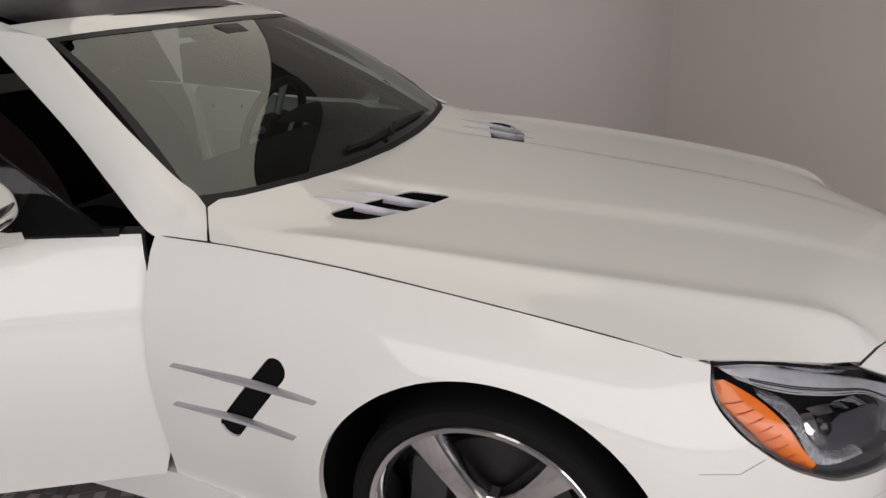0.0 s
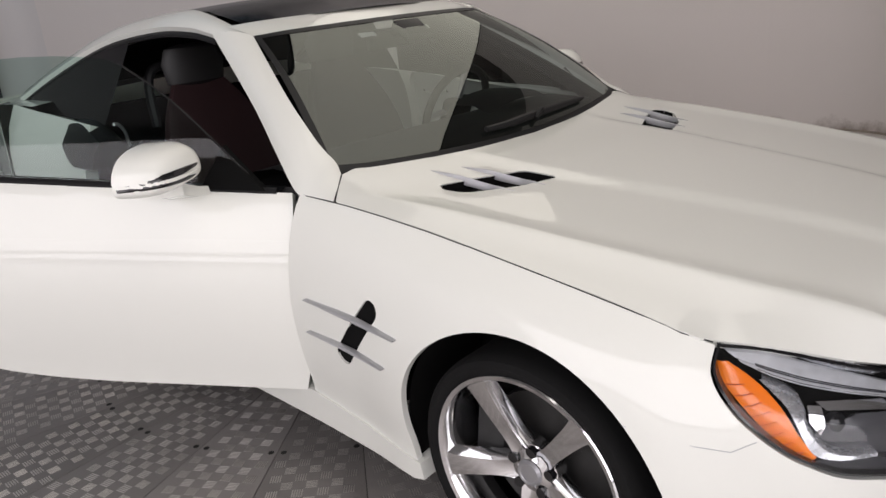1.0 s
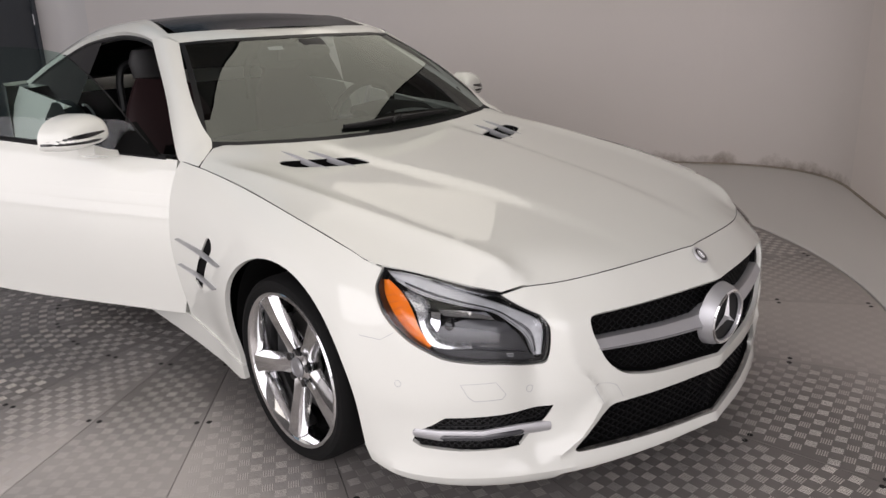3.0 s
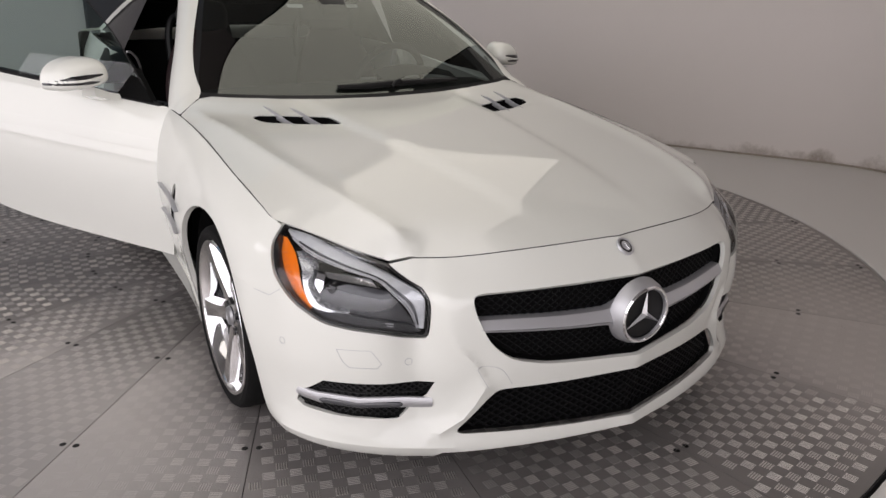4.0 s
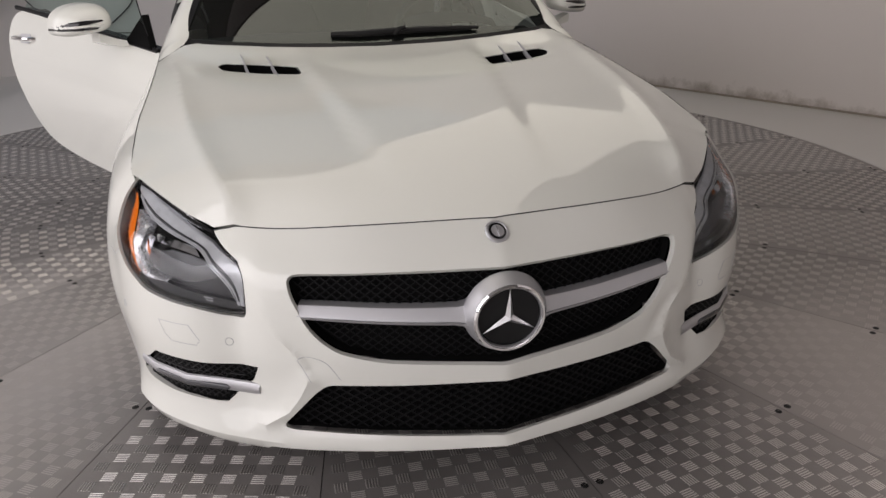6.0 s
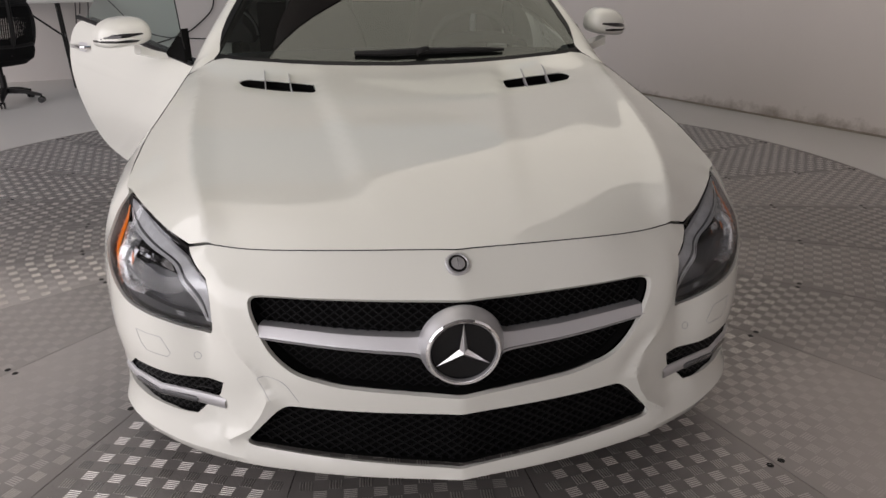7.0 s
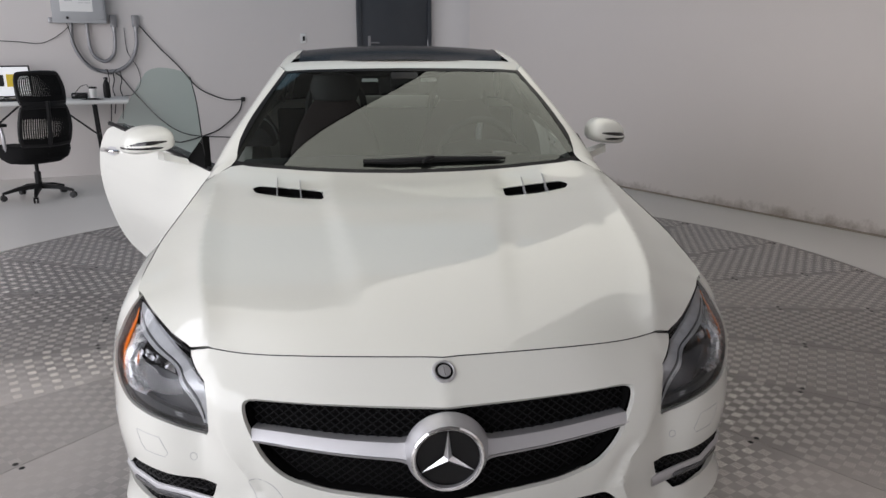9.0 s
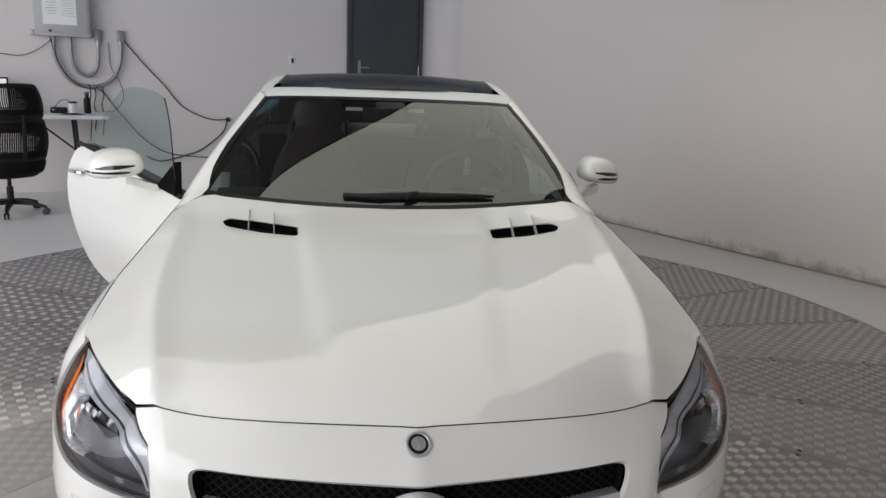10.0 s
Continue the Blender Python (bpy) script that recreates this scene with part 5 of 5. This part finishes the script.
part("sensor_box", box(0.13, 0.10, 0.03, 0.01, pose(0, 1.12, 1.262, 35, 0, 0)), BLACK_TRIM, car)
for x in (-0.16, 0.12):
    part("sticker", box(0.075, 0.001, 0.024, 0.0, pose(x, 1.19, 1.262, -55, 0, 0)), PAPER, car, "small pale screen sticker")
part("console", box(0.2, 0.9, 0.3, 0.03, pose(0, 1.55, 0.48)), LEATHER, car)
for x in (-0.37, 0.37):
    arch_p = [(x - 0.17, 2.16, 0.95), (x - 0.16, 2.18, 1.12), (x - 0.1, 2.19, 1.19), (x + 0.1, 2.19, 1.19), (x + 0.16, 2.18, 1.12), (x + 0.17, 2.16, 0.95)]
    part("roll_hoop", tube(spline(arch_p, 5), 0.02, 8), BLACK_TRIM, car)
# wiper
arm = [screen(int(round(np.interp(x, [p[0] for p in WS_BASE], range(NW)))), v, 0.012) for x, v in ((-0.20, 0.075), (-0.12, 0.075), (-0.03, 0.078), (0.06, 0.085), (0.15, 0.085), (0.24, 0.08), (0.33, 0.072), (0.40, 0.065))]
wiper = part("wiper_blade", tube([tuple(p) for p in arm], [0.009, 0.012, 0.014, 0.014, 0.013, 0.012, 0.009, 0.006], 8), BLACK_TRIM, car, "black single wiper")
p0 = screen(NW // 2 + 1, 0.055, 0.016)
p1 = screen(NW // 2 + 2, 0.085, 0.028)
part("wiper_arm", tube([p0, p0.lerp(p1, 0.5) + Vector((0.0, 0, 0.008)), p1], [0.008, 0.010, 0.009], 8), BLACK_TRIM, wiper)
# seams between hood, bumper and fenders
for side in (-1, 1):
    part("panel_gap", tube([belt(s * side, z, 0.0003) for s, z in seam + [(s_axle - ARCH_R * math.cos(radians(44)), ARCH_Z + ARCH_R * math.sin(radians(44)))]], 0.0009, 4), GREY_BOX, car)
    part("panel_gap", tube([belt(s * side, z, 0.0004) for s, z in [(s_top + 0.004, 0.7315)] + shut_sz], 0.0014, 4), CABLE, car)
part("panel_gap", tube([belt(s, z, 0.0003) for s, z in [(-a, b) for a, b in reversed(edge_top)] + edge_top[1:]], 0.0016, 4), CABLE, car)


# ---- far wall: door, switch, electrics ----
NIN = Vector((E2N.y, -E2N.x, 0)).normalized()   # from the far wall into the hall
if NIN.y > 0:
    NIN = -NIN
WALLM = Matrix(((-E2N.x, -NIN.x, 0, NE.x), (-E2N.y, -NIN.y, 0, NE.y), (0, 0, 1, 0), (0, 0, 0, 1)))


def at_wall(d, z, out=0.0):
    """A place d metres from the corner along the far wall, out metres in front of it."""
    return NE + E2N * d + NIN * out + Vector((0, 0, z))


def wall_pose(d, z, out=0.0):
    """Pose on the far wall: x to the right along it, y into it, z up."""
    p = at_wall(d, z, out)
    m = WALLM.copy()
    m.translation = p
    return m


dm = wall_pose(0.845, 0.0, 0.0)
door_g = part("door_1", box(0.90, 0.045, 2.42, 0.006, dm @ pose(0, -0.012, 1.23)), GREY_DOOR, None)
tagged(door_g, "dark grey steel service door with lever handle", "door", kind="structure")
for x, sx, z, sz_ in ((-0.475, 0.05, 1.235, 2.47), (0.475, 0.05, 1.235, 2.47), (0, 1.0, 2.475, 0.05)):
    part("door_frame", box(sx, 0.07, sz_, 0.004, dm @ pose(x, -0.02, z)), GREY_DOOR, door_g)
part("handle_plate", box(0.035, 0.012, 0.19, 0.004, dm @ pose(-0.345, -0.04, 1.49)), STEEL, door_g, "steel handle plate")
part("handle_lever", tube([dm @ Vector((-0.345, -0.045, 1.50)), dm @ Vector((-0.345, -0.085, 1.50)), dm @ Vector((-0.23, -0.085, 1.50))], 0.009, 8), STEEL, door_g)
part("hinge", tube([dm @ Vector((0.452, -0.045, 1.42)), dm @ Vector((0.452, -0.045, 1.54))], 0.009, 8), STEEL, door_g)

sw_t = thing("light_switch", "small white wall switch with dark rocker", "switch", wall_pose(2.03, 1.55))
part("switch_plate", box(0.075, 0.008, 0.12, 0.003, pose(0, -0.004, 0)), WHITE_PLASTIC, sw_t)
part("rocker", box(0.026, 0.012, 0.055, 0.003, pose(0.004, -0.010, 0)), BLACK_TRIM, sw_t)

panel = thing("electrical_panel", "grey electrical cabinet with a paper notice on it", "cabinet", wall_pose(4.52, 1.70))
part("cabinet_body", box(0.54, 0.16, 0.86, 0.008, pose(0, -0.08, 0.43)), GREY_BOX, panel)
part("cabinet_door", box(0.50, 0.012, 0.80, 0.004, pose(0, -0.166, 0.44)), GREY_BOX, panel)
part("lock", tube([(-0.12, -0.17, 0.055), (-0.12, -0.185, 0.055)], 0.014, 12), BLACK_TRIM, panel, "black round lock")
part("side_box", box(0.05, 0.05, 0.06, 0.004, pose(-0.295, -0.06, 0.03)), STEEL, panel)
notice = part("notice", box(0.325, 0.003, 0.34, 0.0, pose(-0.02, -0.1745, 0.29)), PAPER, panel, "white paper notice with unreadable print")
for k in range(7):
    part("print_line", box(0.10 if k % 3 else 0.075, 0.001, 0.007, 0.0, pose(-0.095, -0.177, 0.40 - 0.028 * k)), GREY_BOX, notice)
for k in range(9):
    part("print_line", box(0.12, 0.001, 0.005, 0.0, pose(0.065, -0.177, 0.42 - 0.026 * k)), GREY_BOX, notice)


def wall_tube(name, pts, r, mat, label, cat, out=0.03, seg=8):
    """A cable or conduit on the far wall through (distance, height) pairs."""
    sp = spline(pts, 8)
    ob = part(name, tube([at_wall(p[0], p[1], (p[2] if len(p) > 2 else out)) for p in sp], r, seg), mat, None)
    return tagged(ob, label, cat)


for d in (4.185, 3.955):
    j = thing("conduit_box", "small grey conduit box on the wall", "junction box", wall_pose(d, 1.73), group="conduit boxes")
    part("box_body", box(0.075, 0.05, 0.13, 0.004, pose(0, -0.025, 0)), CONDUIT, j)
    part("coupler", tube([(0, -0.03, -0.12), (0, -0.03, -0.05)], 0.024, 12), STEEL, j, "steel coupler")
wall_tube("flexible_conduit", [(4.62, 1.70), (4.62, 1.48), (4.53, 1.29), (4.40, 1.19), (4.20, 1.185), (4.05, 1.28), (3.97, 1.45), (3.955, 1.62)], 0.021, CONDUIT, "long grey flexible conduit hanging in a loop", "conduit", 0.05, 12)
wall_tube("flexible_conduit", [(4.46, 1.70), (4.455, 1.46), (4.41, 1.34), (4.31, 1.29), (4.22, 1.36), (4.19, 1.48), (4.185, 1.62)], 0.019, CONDUIT, "short grey flexible conduit hanging in a loop", "conduit", 0.05, 12)
wall_tube("power_cable", [(3.93, 1.70), (3.72, 1.44), (3.52, 1.22), (3.35, 1.0), (3.2, 0.9), (3.0, 0.83), (2.82, 0.83)], 0.007, CABLE, "black cable sagging along the white wall", "cable")
wall_tube("power_cable", [(2.82, 0.83), (2.86, 0.70), (2.98, 0.58), (3.15, 0.46), (3.33, 0.40), (3.43, 0.37), (3.6, 0.34), (3.75, 0.40)], 0.008, CABLE, "black cable sagging along the white wall", "cable")
wall_tube("power_cable", [(4.32, 1.20), (4.18, 1.13), (4.05, 0.95), (3.9, 0.76), (3.78, 0.62), (3.62, 0.49), (3.45, 0.42), (3.2, 0.39), (2.9, 0.37)], 0.006, CABLE, "black cable sagging along the white wall", "cable", 0.02)
wall_tube("thin_cable", [(5.5, 1.52), (5.15, 1.50), (4.95, 1.485), (4.78, 1.56), (4.63, 1.68)], 0.004, CABLE, "thin cable running to the cabinet", "cable")
wall_tube("thin_cable", [(4.08, 1.66), (4.07, 1.40), (3.98, 1.22), (3.96, 1.05), (4.05, 0.92), (4.15, 0.90)], 0.0035, CABLE, "thin grey cable hanging beside the conduit", "cable", 0.015)
wall_tube("thin_cable", [(4.66, 1.70), (4.58, 1.40), (4.45, 1.22), (4.28, 1.15), (4.2, 1.2)], 0.0045, CABLE, "thin cable tied to the conduit", "cable", 0.09)
for k, d in enumerate((4.25, 4.17, 4.30)):
    wall_tube("hanging_cable", [(d, 1.20), (d - 0.01, 1.08), (d + 0.015, 0.98), (d - 0.005, 0.86), (d + 0.02, 0.70 - 0.06 * k)], 0.006, CABLE, "black cable hanging behind the table", "cable", 0.04 + 0.02 * k)
outlet = thing("cable_clip", "small dark cable clip on the wall", "cable clip", wall_pose(2.81, 0.83))
part("clip", box(0.05, 0.03, 0.05, 0.008, pose(0, -0.015, 0)), CABLE, outlet)

# ---- folding table with things on it ----
tm = wall_pose(5.02, 0.0, 0.42)
table = thing("folding_table", "white plastic folding table with grey steel legs", "table", tm)
TZ = 0.90
part("tabletop", box(1.83, 0.72, 0.045, 0.016, pose(0, 0, TZ - 0.022), 3), WHITE_PLASTIC, table, "white moulded tabletop")
for sx in (-1, 1):
    for sy in (-1, 1):
        part("leg", tube(spline([(sx * 0.56, sy * 0.25, TZ - 0.05), (sx * 0.58, sy * 0.26, 0.45), (sx * 0.61, sy * 0.28, 0.0)], 5), 0.014, 8), BLACK_TRIM, table)
    part("crossbar", tube([(sx * 0.593, -0.27, 0.25), (sx * 0.593, 0.27, 0.25)], 0.011, 8), BLACK_TRIM, table)
    part("brace", tube([(sx * 0.575, 0.0, 0.50), (sx * 0.16, 0.0, TZ - 0.05)], 0.010, 8), BLACK_TRIM, table)
    part("crossbar", tube([(sx * 0.575, -0.26, 0.50), (sx * 0.575, 0.26, 0.50)], 0.011, 8), BLACK_TRIM, table)


def on_table(x, y):
    return tm @ pose(x, y, TZ)


mon = thing("computer_monitor", "dark computer monitor showing a white page", "monitor", on_table(-0.30, 0.12))
part("screen_case", box(0.52, 0.035, 0.33, 0.008, pose(0, 0, 0.19)), BLACK_TRIM, mon)
SCREEN = emission_material("lit_screen", (0.95, 0.97, 1.0), 0.35)
scr = part("screen", box(0.49, 0.004, 0.30, 0.0, pose(0, -0.019, 0.19)), SCREEN, mon, "lit white screen")
part("screen_picture", box(0.10, 0.002, 0.13, 0.0, pose(0.08, -0.0225, 0.20)), YELLOW, scr, "yellow block on the screen")
part("screen_picture", box(0.05, 0.002, 0.12, 0.0, pose(-0.02, -0.0225, 0.20)), BLACK_TRIM, scr)
part("stand", box(0.05, 0.03, 0.16, 0.006, pose(0, 0.034, 0.091)), BLACK_TRIM, mon)
part("foot", box(0.22, 0.16, 0.012, 0.005, pose(0, 0.02, 0.006)), BLACK_TRIM, mon)
cup = thing("paper_cup", "white paper cup with black lid", "cup", on_table(0.565, -0.12))
part("cup_body", revolve([(0.0001, 0.0), (0.029, 0.0), (0.030, 0.004), (0.040, 0.115), (0.041, 0.118)], 24, "z"), PAPER, cup)
part("lid", revolve([(0.042, 0.112), (0.043, 0.122), (0.039, 0.130), (0.0001, 0.130)], 24, "z"), BLACK_TRIM, cup, "black plastic lid")
bt = thing("spray_bottle", "slim black bottle standing on the table", "bottle", on_table(0.70, 0.02))
part("bottle_body", revolve([(0.0001, 0.0), (0.034, 0.0), (0.036, 0.01), (0.036, 0.15), (0.020, 0.175), (0.018, 0.20), (0.0001, 0.20)], 20, "z"), BLACK_TRIM, bt)
part("cap", revolve([(0.022, 0.198), (0.022, 0.225), (0.0001, 0.228)], 16, "z"), GLOSS_BLACK, bt)
kb = thing("keyboard", "black keyboard lying on the white table", "keyboard", on_table(-0.25, -0.22))
part("keyboard_body", box(0.44, 0.14, 0.022, 0.006, pose(0, 0, 0.011)), BLACK_TRIM, kb)
for k in range(4):
    part("key_row", box(0.41, 0.022, 0.006, 0.002, pose(0, -0.045 + 0.03 * k, 0.025)), GLOSS_BLACK, kb)
dv = thing("desk_device", "dark flat device on the table", "device", on_table(0.42, 0.06))
part("device_body", box(0.16, 0.12, 0.06, 0.01, pose(0, 0, 0.03)), BLACK_TRIM, dv)
part("device_face", box(0.13, 0.004, 0.03, 0.001, pose(0, -0.061, 0.03)), GLOSS_BLACK, dv)
gl = thing("black_gloves", "black cloth lying on the table", "cloth", on_table(0.56, -0.26))
rows = [[(0.11 * f * math.cos(a) * (1 + 0.25 * math.sin(3 * a)), 0.06 * f * math.sin(a), 0.016 * (1 - f * f) + 0.002) for a in np.linspace(0, 2 * math.pi, 24, endpoint=False)] for f in (1, 0.8, 0.5, 0.2)]
part("cloth", loft(rows, closed=True), MESH_BLACK, gl)
cb = tagged(part("desk_cable", tube([on_table(*p).translation + Vector((0, 0, h)) for p, h in (((0.38, 0.05), 0.06), ((0.44, 0.0), 0.13), ((0.50, 0.0), 0.15), ((0.55, 0.02), 0.08), ((0.56, 0.05), 0.008))], 0.004, 6), CABLE, None), "thin black cable on the table", "cable")

# ---- office chair ----
chair = thing("office_chair", "black mesh office chair on castors", "chair", pose(-3.44, 5.20, 0, 0, 0, 50))
for k in range(5):
    a = 2 * math.pi * k / 5 + 0.35
    c, s = math.cos(a), math.sin(a)
    leg = loft([[(r * c - w * s, r * s + w * c, z), (r * c + w * s, r * s - w * c, z), (r * c + w * s, r * s - w * c, z - h), (r * c - w * s, r * s + w * c, z - h)] for r, w, z, h in ((0.03, 0.028, 0.145, 0.05), (0.18, 0.022, 0.125, 0.035), (0.32, 0.014, 0.085, 0.022))], closed=True, caps=True)
    part("base_arm", leg, BLACK_TRIM, chair)
    cx, cy = 0.32 * c, 0.32 * s
    cas = part("castor", tube([(cx, cy, 0.085), (cx, cy, 0.045)], 0.009, 8), BLACK_TRIM, chair)
    for o in (-0.014, 0.014):
        part("castor_wheel", tube([(cx - (o - 0.008) * s, cy + (o - 0.008) * c, 0.03), (cx - (o + 0.008) * s, cy + (o + 0.008) * c, 0.03)], 0.030, 14), GLOSS_BLACK, cas)
part("gas_column", tube([(0, 0, 0.10), (0, 0, 0.26), (0, 0, 0.261), (0, 0, 0.42)], [0.03, 0.03, 0.018, 0.018], 14), BLACK_TRIM, chair)
part("mechanism", box(0.20, 0.24, 0.06, 0.015, pose(0, 0, 0.44)), BLACK_TRIM, chair)
rows = []
for z, k in ((0.345, 0.36), (0.36, 0.70), (0.41, 0.93), (0.475, 1.0), (0.515, 1.0), (0.535, 0.93), (0.54, 0.5), (0.535, 0.02)):
    rows.append([(0.30 * k * math.copysign(abs(math.cos(a)) ** 0.65, math.cos(a)), 0.27 * k * math.copysign(abs(math.sin(a)) ** 0.65, math.sin(a)), z - 0.03 * (math.sin(a) > 0.7) * k) for a in np.linspace(0, 2 * math.pi, 32, endpoint=False)])
part("seat_cushion", loft(rows, closed=True), MESH_BLACK, chair)


def back_pt(u, v):
    """The backrest's surface: u across from -1 to 1, v up from 0 to 1."""
    w = lin(v, -0.2, 0.20, 0, 0.225, 0.25, 0.24, 0.55, 0.205, 0.8, 0.215, 1.0, 0.185)
    return Vector((u * w, -0.24 - 0.05 * math.sin(math.pi * v) + 0.06 * (1 - u * u) * -1 + 0.02 * v, 0.56 + 0.64 * v))


for lo, hi, nm in ((0.0, 0.52, "lower_frame"), (0.60, 1.0, "upper_frame")):
    loop = [(-1, lo), (-1, (lo + hi) / 2), (-1, hi - 0.03), (-0.8, hi), (0, hi + 0.01), (0.8, hi), (1, hi - 0.03), (1, (lo + hi) / 2), (1, lo), (0.8, lo - 0.02), (0, lo - 0.03), (-0.8, lo - 0.02)]
    sp = spline(loop, 4, closed=True)
    part(nm, tube([back_pt(*p) for p in sp + sp[:1]], 0.022, 8, caps=False), BLACK_TRIM, chair)
    bars = []
    n = 26
    for k in range(n):
        u = -0.96 + 1.92 * k / (n - 1)
        bars.append(tube([back_pt(u, lo + (hi - lo) * f) for f in np.linspace(0, 1, 7)], 0.0068, 4, caps=False))
    for k in range(9):
        v = lo + (hi - lo) * (k + 0.5) / 9
        bars.append(tube([back_pt(u, v) for u in np.linspace(-1, 1, 9)], 0.0035, 4, caps=False))
    tagged(part("mesh_web", join(*bars), MESH_BLACK, chair, "black see-through mesh"), kind="stuff")
part("lumbar_band", loft([[back_pt(u, v) + Vector((0, -0.012, 0)) for u in np.linspace(-1, 1, 13)] for v in (0.36, 0.44, 0.52, 0.60, 0.68)]), MESH_BLACK, chair, "solid black lumbar band")
part("back_shell", loft([[back_pt(u, v) + Vector((0, -0.014, 0)) for u in np.linspace(-1, 1, 13)] for v in (-0.16, -0.08, 0.0, 0.08)]), MESH_BLACK, chair)
part("spine", tube([(0, -0.05, 0.44), (0, -0.26, 0.47), (0, -0.34, 0.62), (0, -0.35, 0.95)], 0.022, 8), BLACK_TRIM, chair)
for s in (-1, 1):
    arm_p = spline([(s * 0.20, -0.05, 0.46), (s * 0.29, -0.06, 0.50), (s * 0.31, -0.08, 0.62), (s * 0.31, -0.05, 0.72)], 5)
    ar = part("arm_post", tube(arm_p, 0.016, 8), SILVER, chair, "polished arm post")
    part("arm_pad", box(0.08, 0.26, 0.03, 0.012, pose(s * 0.31, 0.02, 0.735)), BLACK_TRIM, ar)

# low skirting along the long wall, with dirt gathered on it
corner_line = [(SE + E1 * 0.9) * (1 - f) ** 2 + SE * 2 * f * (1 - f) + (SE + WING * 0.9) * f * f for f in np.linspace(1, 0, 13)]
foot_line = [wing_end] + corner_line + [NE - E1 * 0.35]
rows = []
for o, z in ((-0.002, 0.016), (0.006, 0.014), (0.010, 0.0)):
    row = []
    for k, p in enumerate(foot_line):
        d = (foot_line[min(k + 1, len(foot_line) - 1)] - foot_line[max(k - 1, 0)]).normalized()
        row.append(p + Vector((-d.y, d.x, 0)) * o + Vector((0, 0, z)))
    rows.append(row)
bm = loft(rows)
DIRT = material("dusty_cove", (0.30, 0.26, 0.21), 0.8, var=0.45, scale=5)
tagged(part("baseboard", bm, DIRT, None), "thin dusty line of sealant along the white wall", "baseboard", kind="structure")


# ---- tread plate deck of the turntable: sector plates, bolts, raised bars ----
random.seed(4)
N_SEC, SEC0 = 24, radians(6.1)
DA = 2 * math.pi / N_SEC
R_IN = 0.35


def sector_mesh(mat):
    g = 0.0015
    bm = bmesh.new()
    hi = []
    for r in (R_IN, 1.1, 1.9, TABLE_R - 0.004):
        e = g / r
        row = [(r * math.cos(a), r * math.sin(a)) for a in np.linspace(e, DA - e, 7)]
        hi.append([bm.verts.new((x, y, 0.0)) for x, y in row])
    for a, b in zip(hi, hi[1:]):
        for k in range(6):
            bm.faces.new((a[k], b[k], b[k + 1], a[k + 1]))
    rim = [e for e in bm.edges if len(e.link_faces) == 1]
    r = bmesh.ops.extrude_edge_only(bm, edges=rim)
    for v in r["geom"]:
        if isinstance(v, bmesh.types.BMVert):
            v.co.z = -0.006
    bmesh.ops.recalc_face_normals(bm, faces=bm.faces)
    me = bpy.data.meshes.new("deck_plate")
    bm.to_mesh(me)
    bm.free()
    me.materials.append(mat)
    return me


def tread_mesh(relief, mat):
    """Raised bars in groups of five, the groups turned a quarter by turns, on one sector; worn flat where relief is low."""
    p = 0.056
    verts, faces = [], []
    mid = DA / 2
    ca, sa = math.cos(mid), math.sin(mid)
    L, W, H, pitch = 0.018, 0.0022, 0.0012 * relief, 0.0074
    n = int(3.2 / p)
    for i in range(-2, n + 2):
        for j in range(-2, n + 2):
            # lattice turned by 45 degrees to the plate's middle line
            x, y = (i + j) * p * 0.7071, (i - j) * p * 0.7071
            r, a = math.hypot(x, y), math.atan2(y, x)
            if not (R_IN + 0.03 < r < TABLE_R - 0.03) or abs(a) > DA / 2 - 0.022 / max(r, 0.1):
                continue
            t = 0.0 if (i + j) % 2 else math.pi / 2
            ct, st = math.cos(t), math.sin(t)
            for k in range(-2, 3):
                q = k * pitch
                base = len(verts)
                for (l, w, z) in ((-L, -W, 0), (L, -W, 0), (L, W, 0), (-L, W, 0), (-L * 0.9, -W * 0.45, H), (L * 0.9, -W * 0.45, H), (L * 0.9, W * 0.45, H), (-L * 0.9, W * 0.45, H)):
                    lx, ly = l, w + q
                    gx, gy = x + lx * ct - ly * st, y + lx * st + ly * ct
                    verts.append((gx * ca - gy * sa, gx * sa + gy * ca, z))
                faces += [(base + 4, base + 5, base + 6, base + 7), (base, base + 1, base + 5, base + 4), (base + 1, base + 2, base + 6, base + 5), (base + 2, base + 3, base + 7, base + 6), (base + 3, base, base + 4, base + 7)]
    me = bpy.data.meshes.new("tread")
    me.from_pydata(verts, [], faces)
    me.materials.append(mat)
    return me


def bolt_mesh():
    bm = revolve([(0.0001, 0.0012), (0.0045, 0.0012), (0.0055, 0.0022), (0.009, 0.0018), (0.0105, 0.0004)], 12, "z")
    me = bpy.data.meshes.new("bolt")
    bm.to_mesh(me)
    bm.free()
    me.materials.append(BRAKE)
    return me


plate_me, treads, bolt_me = sector_mesh(PLATE), (tread_mesh(1.0, TREAD), tread_mesh(0.45, TREAD)), bolt_mesh()
WORN = (14, 15, 19, 20)
for k in range(N_SEC):
    pl = new("deck_plate", plate_me)
    pl.parent = turntable
    pl.matrix_local = Matrix.Rotation(SEC0 + k * DA, 4, "Z")
    tr = new("tread", treads[k in WORN])
    tr.parent = pl
    tagged(tr, kind="stuff")
    for r in (0.62, 1.09, 1.57, 2.16, 2.65, 3.06):
        for side in (-1, 1):
            b = new("bolt", bolt_me)
            b.parent = pl
            a = 0.022 / r * side if side > 0 else DA - 0.022 / r
            b.matrix_local = pose(r * math.cos(a), r * math.sin(a), 0)
